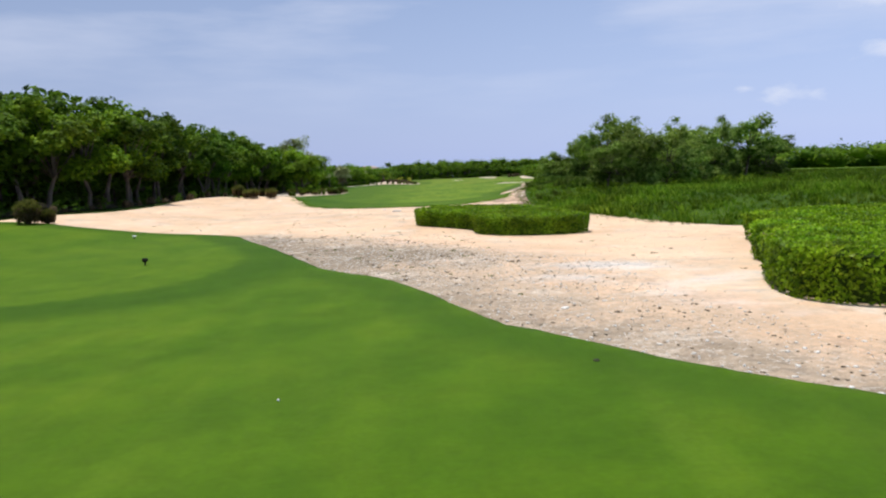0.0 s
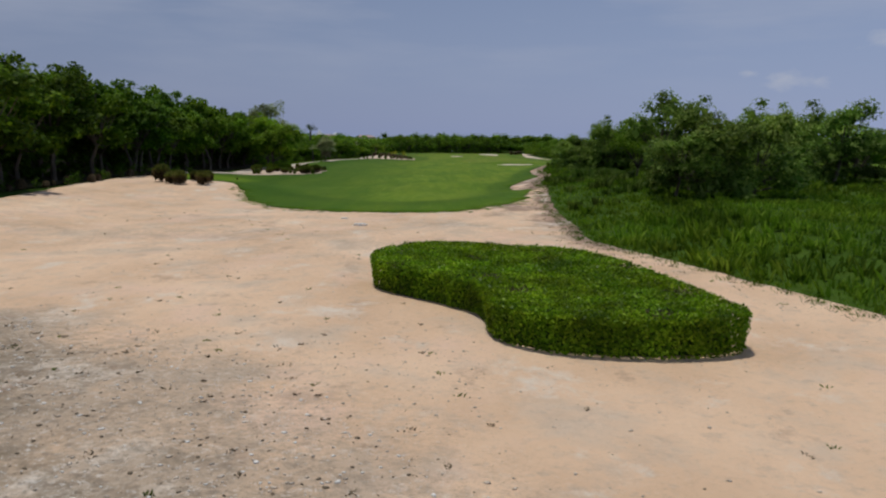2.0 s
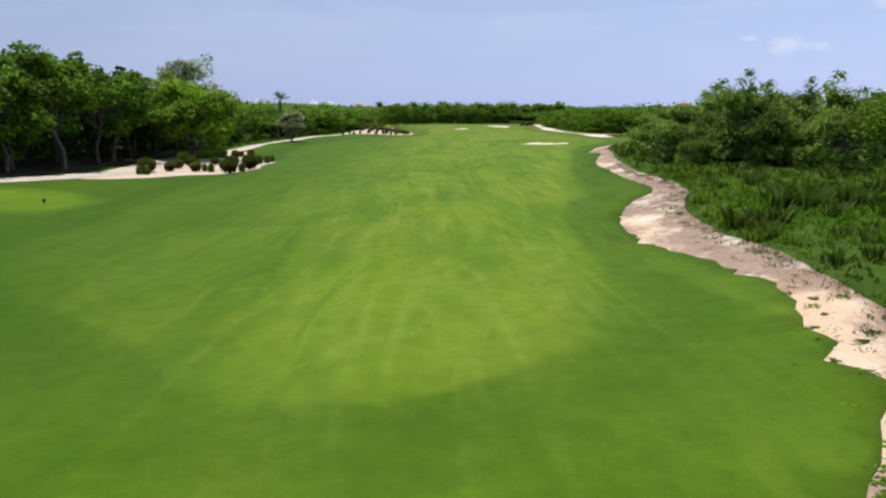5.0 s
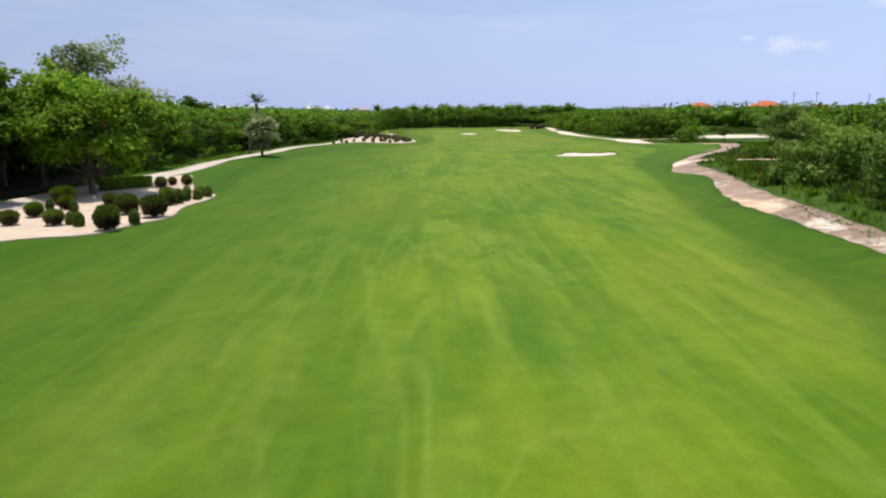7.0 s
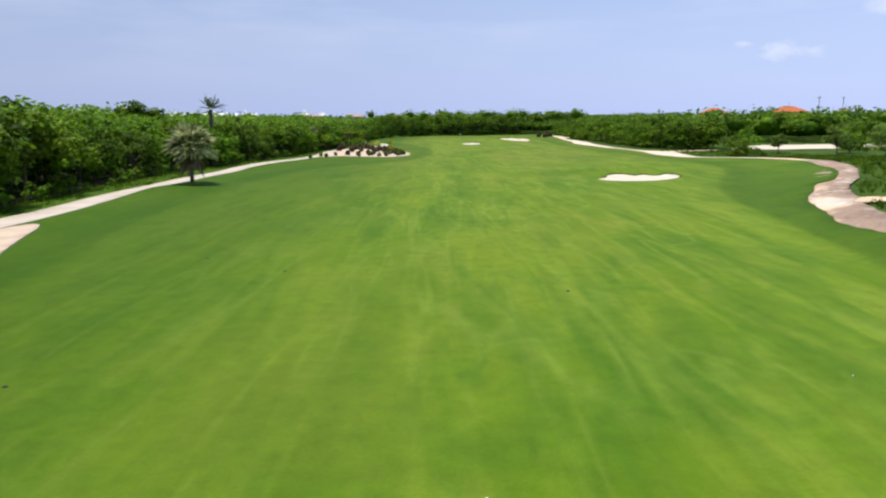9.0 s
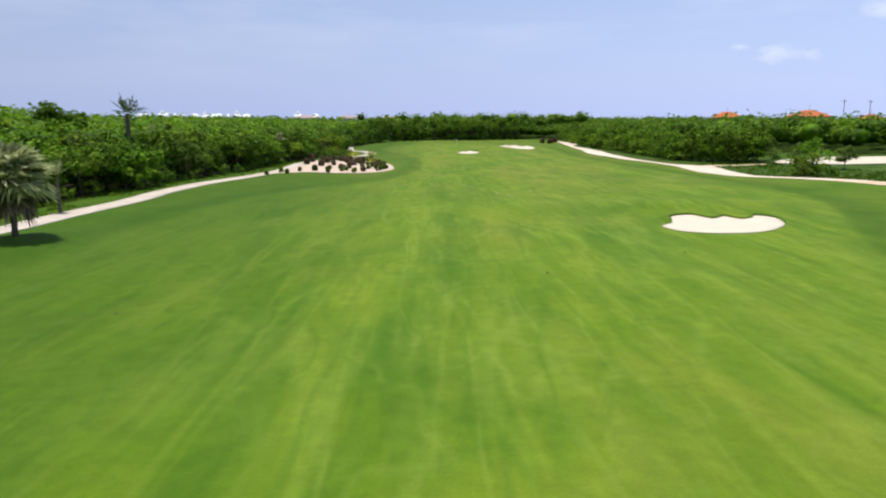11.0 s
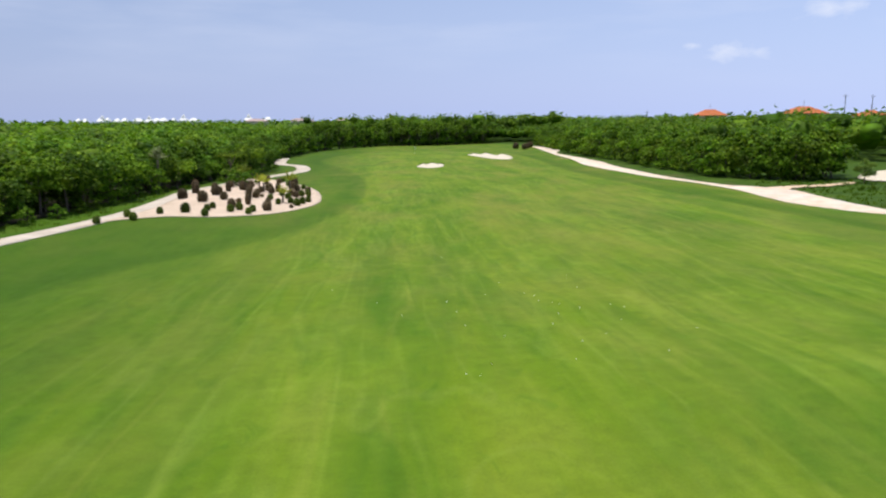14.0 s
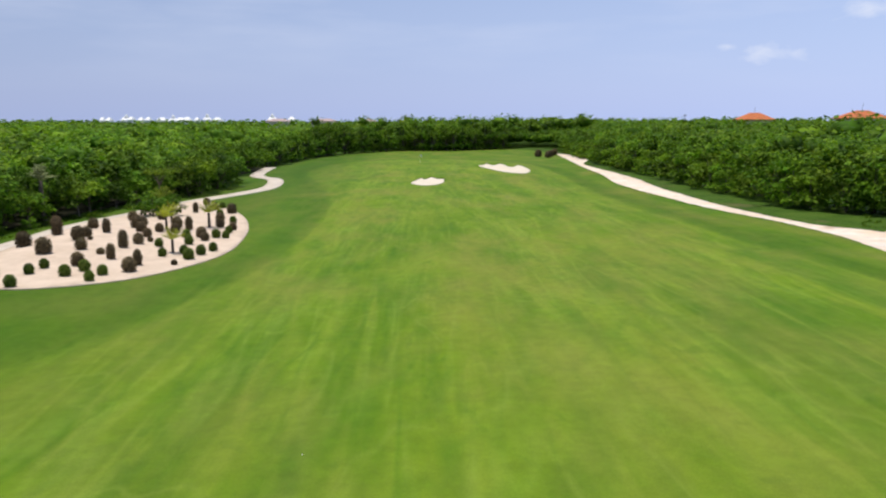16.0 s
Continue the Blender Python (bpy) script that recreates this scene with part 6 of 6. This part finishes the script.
FRONT = [p for p in TURF if p[1] < 97 and p[0] > -22]
tufts = []
for _ in range(330):
    px, py = random.choice(FRONT)
    if px > 7.5 and random.random() < 0.7:
        continue
    reach = random.random() ** 2 * (1.7 if px > 2 or px < -8 else 0.7)
    tufts.append((px + random.uniform(-0.6, 0.6) + (0.5 * reach if px > 5 else 0), py - reach * (1.0 if px < 7 else 0.3), random.uniform(0.05, 0.2)))


def creeping_turf(spots, label, seed, mat):
    """Low mats of grass blades lying almost flat."""
    g = np.random.default_rng(seed)
    pos = np.array([(x + g.normal(0, s), y + g.normal(0, s * 0.6), gz(x, y) + g.uniform(0.025, 0.05)) for x, y, s in spots for _ in range(22)])
    v, f = leaf_quads(pos, np.tile([0.0, 0.0, 3.0], (len(pos), 1)), np.full(len(pos), 0.13), 0.55, seed)
    return tagged(mesh_part("creeping_turf", v, f, mat), label, "grass", kind="stuff")


creeping_turf(tufts, "green patches of turf creeping over the sand", 91, M_TUFT)
stones("gravel", [(px + random.uniform(-0.5, 0.9), py - abs(random.gauss(0.2, 0.5)), random.uniform(0.015, 0.07)) for px, py in FRONT for _ in range(3)], "white stones along the turf's edge", 92)

# ---- golf furniture ----


def flag_pin(x, y):
    e = thing("flag_pin", (x, y, gz(x, y) + 0.06), "golf flag pin with a white flag on the green", "golf flag")
    bm = bmesh.new()
    lathe(bm, [(0.02, -0.2), (0.018, 1.2), (0.014, 2.3)], 8)
    part("pole", bm, M_WHITE, e)
    bm = bmesh.new()
    cols = 7
    grid = [[bm.verts.new((0.015 + 0.085 * i, 0.05 * math.sin(i * 1.1), 2.28 - 0.42 * j - 0.02 * i)) for i in range(cols)] for j in range(2)]
    for i in range(cols - 1):
        bm.faces.new((grid[0][i], grid[0][i + 1], grid[1][i + 1], grid[1][i]))
    geo = bmesh.ops.extrude_face_region(bm, geom=bm.faces[:])
    bmesh.ops.translate(bm, verts=[v for v in geo["geom"] if isinstance(v, bmesh.types.BMVert)], vec=(0, 0.006, 0))
    part("flag", bm, M_WHITE, e, "small white cloth flag")
    bm = bmesh.new()
    lathe(bm, [(0.054, -0.02), (0.054, 0.012), (0.06, 0.012)], 14)
    part("cup", bm, M_DARK, e)


flag_pin(7.9, 446)


def tee_marker(x, y, mat, label, high=0.26):
    e = thing("tee_marker", (x, y, gz(x, y) + 0.05), label, "tee marker", "tee markers")
    bm = bmesh.new()
    lathe(bm, [(0.03, -0.1), (0.03, high * 0.4), (0.05, high * 0.42)], 10)
    part("stake", bm, M_DARK, e)
    bm = bmesh.new()
    lathe(bm, [(0.05, high * 0.40), (0.11, high * 0.55), (0.13, high * 0.75), (0.10, high * 0.95), (0.03, high)], 12)
    part("knob", bm, mat, e)


tee_marker(-19.6, 46.3, M_WHITE, "white round tee marker on mown grass", 0.2)
tee_marker(-12.0, 29.2, M_DARK, "dark round tee marker on mown grass", 0.30)
tee_marker(-26.2, 122.4, M_DARK, "dark round marker on the forward tee", 0.34)


def drain_cover(x, y, r):
    e = thing("drain_cover", (x, y, gz(x, y) + 0.052), "small dark round drain cover set in the turf", "drain cover", "drain covers in the fairway")
    bm = bmesh.new()
    lathe(bm, [(r, -0.02), (r, 0.012), (r * 0.92, 0.02)], 18)
    part("rim", bm, M_COVER, e)
    for k in range(3):
        bm = bmesh.new()
        bmesh.ops.create_cube(bm, size=1, matrix=Matrix.Translation((0, (k - 1) * r * 0.5, 0.023)) @ Matrix.Diagonal((r * 1.2, r * 0.12, 0.01, 1)))
        part("bar", bm, M_POLE, e)


for x, y in ((-15.0, 178.3), (-10.2, 174.5), (2.3, 169.5), (-14.6, 159.3), (-11.1, 219.4), (5.6, 229.8), (4.8, 210.2), (14.4, 216.3), (-15.2, 202.5), (2.7, 12.6), (-0.2, 142.2)):
    drain_cover(x, y, 0.08 if y > 100 else 0.06)


def golf_ball(x, y):
    bm = bmesh.new()
    bmesh.ops.create_icosphere(bm, subdivisions=2, radius=0.0225)
    o = part("golf_ball", bm, M_WHITE)
    for p in o.data.polygons:
        p.use_smooth = True
    o.location = (x, y, gz(x, y) + 0.072)
    tagged(o, "small white golf ball lying on the mown turf", "golf ball", "golf balls on the fairway")


for x, y in ((-3.1, 260.4), (-0.5, 256.8), (3.2, 256.5), (3.5, 254.2), (5.4, 257.8), (7.6, 257.8), (8.0, 257.1), (8.0, 255.9), (8.6, 255.4), (8.9, 255.1), (10.8, 258.9), (11.4, 254.5), (11.9, 253.8), (7.4, 245.8),
             (8.3, 248.3), (4.1, 245.8), (3.0, 244.8), (3.5, 244.5), (11.2, 246.1), (5.2, 249.6), (3.7, 251.7), (0.8, 254.0), (3.9, 271.0), (6.6, 260.8), (10.9, 261.9), (9.6, 249.2), (8.4, 253.1), (7.7, 251.3), (9.7, 254.0), (11.0, 251.5), (13.8, 249.5), (8.1, 159.2), (-2.6, 11.0), (5.0, 11.8), (-2.2, 153)):
    golf_ball(x, y)

# ---- buildings and poles beyond the trees ----


def box(bm, x0, x1, y0, y1, z0, z1):
    bmesh.ops.create_cube(bm, size=1, matrix=Matrix.Translation(((x0 + x1) / 2, (y0 + y1) / 2, (z0 + z1) / 2)) @ Matrix.Diagonal((x1 - x0, y1 - y0, z1 - z0, 1)))


def villa(x, y, w, d, eaves, ridge, turn, label, tiles=M_ROOF):
    e = thing("villa", (x, y, gz(x, y) - 0.2), label, "house", "villas beyond the woods", radians(turn))
    bm = bmesh.new()
    box(bm, -w / 2, w / 2, -d / 2, d / 2, 0, eaves)
    part("wall", bm, M_WALL, e)
    bm = bmesh.new()
    o = 1.1
    a = [bm.verts.new(p) for p in ((-w / 2 - o, -d / 2 - o, eaves), (w / 2 + o, -d / 2 - o, eaves), (w / 2 + o, d / 2 + o, eaves), (-w / 2 - o, d / 2 + o, eaves))]
    b = [bm.verts.new(p) for p in ((-w / 2 - o, -d / 2 - o, eaves + 0.25), (w / 2 + o, -d / 2 - o, eaves + 0.25), (w / 2 + o, d / 2 + o, eaves + 0.25), (-w / 2 - o, d / 2 + o, eaves + 0.25))]
    r = [bm.verts.new((-(w - d) / 2 - 0.6, 0, ridge)), bm.verts.new(((w - d) / 2 + 0.6, 0, ridge))]
    for i in range(4):
        bm.faces.new((a[i], a[(i + 1) % 4], b[(i + 1) % 4], b[i]))
    bm.faces.new(a[::-1])
    bm.faces.new((b[0], b[1], r[1], r[0]))
    bm.faces.new((b[1], b[2], r[1]))
    bm.faces.new((b[2], b[3], r[0], r[1]))
    bm.faces.new((b[3], b[0], r[0]))
    part("roof", bm, tiles, e, "tiled hip roof")
    bm = bmesh.new()
    box(bm, -0.05, 0.05, -0.05, 0.05, ridge - 0.5, ridge + 3.0)
    part("antenna", bm, M_POLE, e)
    for f in range(2):
        for k in range(4):
            bm = bmesh.new()
            cx = -w / 2 + (k + 0.5) * w / 4
            z = eaves * (0.16 + 0.48 * f)
            box(bm, cx - 0.8, cx + 0.8, -d / 2 - 0.06, -d / 2 + 0.05, z, z + 1.6)
            part("window", bm, M_GLASS, e, "dark glass window")


villa(205, 572, 17, 12, 12.2, 15.8, 8, "cream villa with an orange tiled roof above the trees")
villa(185, 634, 15, 11, 12.2, 15.9, -5, "cream villa with a bright orange roof behind trees")
villa(232, 560, 12, 10, 10.7, 13.6, 20, "small cream house beside an orange-roofed villa")
for x, y, w, t in ((-182, 1250, 30, 0), (-122, 1260, 34, 5), (-62, 1240, 24, -4)):
    villa(x, y, w, 18, 11.0, 14.8, t, "distant pink-roofed house low on the horizon", M_ROOF_FAR)


def hotel_block(x, y, w, h, tower, label):
    e = thing("hotel_block", (x, y, gz(x, y) - 0.3), label, "building", "white buildings on the horizon")
    bm = bmesh.new()
    box(bm, -w / 2, w / 2, -8, 8, 0, h)
    part("wall", bm, M_WHITE, e)
    # Roof slope is an added shape that catches sun, as the walls stay grey.
    bm = bmesh.new()
    a = [bm.verts.new(p) for p in ((-w / 2 - 0.5, -8.5, h), (w / 2 + 0.5, -8.5, h), (w / 2 + 0.5, 8.5, h), (-w / 2 - 0.5, 8.5, h))]
    r = [bm.verts.new((-w / 4, 0, h + 5.0)), bm.verts.new((w / 4, 0, h + 5.0))]
    bm.faces.new(a[::-1])
    bm.faces.new((a[0], a[1], r[1], r[0]))
    bm.faces.new((a[1], a[2], r[1]))
    bm.faces.new((a[2], a[3], r[0], r[1]))
    bm.faces.new((a[3], a[0], r[0]))
    part("roof", bm, M_WHITE, e, "white slope added to catch the sun")
    if tower:
        bm = bmesh.new()
        lathe(bm, [(3.0, h), (3.0, h + 4.5), (3.4, h + 5), (2.4, h + 7.5), (0.3, h + 10)], 12)
        part("tower", bm, M_WHITE, e)
    n = max(3, int(w / 5))
    for f in range(2):
        for k in range(n):
            bm = bmesh.new()
            cx = -w / 2 + (k + 0.5) * w / n
            z = h * (0.2 + 0.38 * f)
            box(bm, cx - 1.0, cx + 1.0, -8.08, -7.9, z, z + 1.9)
            part("window", bm, M_GLASS, e)


random.seed(31)
xx = -500.0
for k in range(14):
    w = random.uniform(6, 14)
    hotel_block(xx, 1470 + random.uniform(-25, 25), w, random.uniform(11.2, 13.0), k in (3, 8, 12), "distant white hotel building on the horizon")
    xx += w + random.uniform(1, 6)
hotel_block(-235, 1480, 14, 13.0, True, "distant white hotel building on the horizon")
hotel_block(-205, 1490, 10, 13.0, False, "distant white hotel building on the horizon")


def utility_pole(x, y, h):
    e = thing("utility_pole", (x, y, gz(x, y) - 0.3), "grey utility pole standing beyond the trees", "pole", "utility poles")
    bm = bmesh.new()
    lathe(bm, [(0.22, 0), (0.18, h * 0.5), (0.13, h)], 9)
    part("pole", bm, M_POLE, e)
    bm = bmesh.new()
    box(bm, -1.2, 1.2, -0.08, 0.08, h - 0.9, h - 0.7)
    part("crossarm", bm, M_POLE, e)
    for s in (-1, 1):
        bm = bmesh.new()
        lathe(bm, [(0.06, h - 0.7), (0.09, h - 0.6), (0.05, h - 0.45)], 8, (s, 0))
        part("insulator", bm, M_WHITE, e)


for x, y, h in ((207, 542, 20.5), (222, 545, 20.5), (262, 560, 20.0), (150, 640, 15.5)):
    utility_pole(x, y, h)
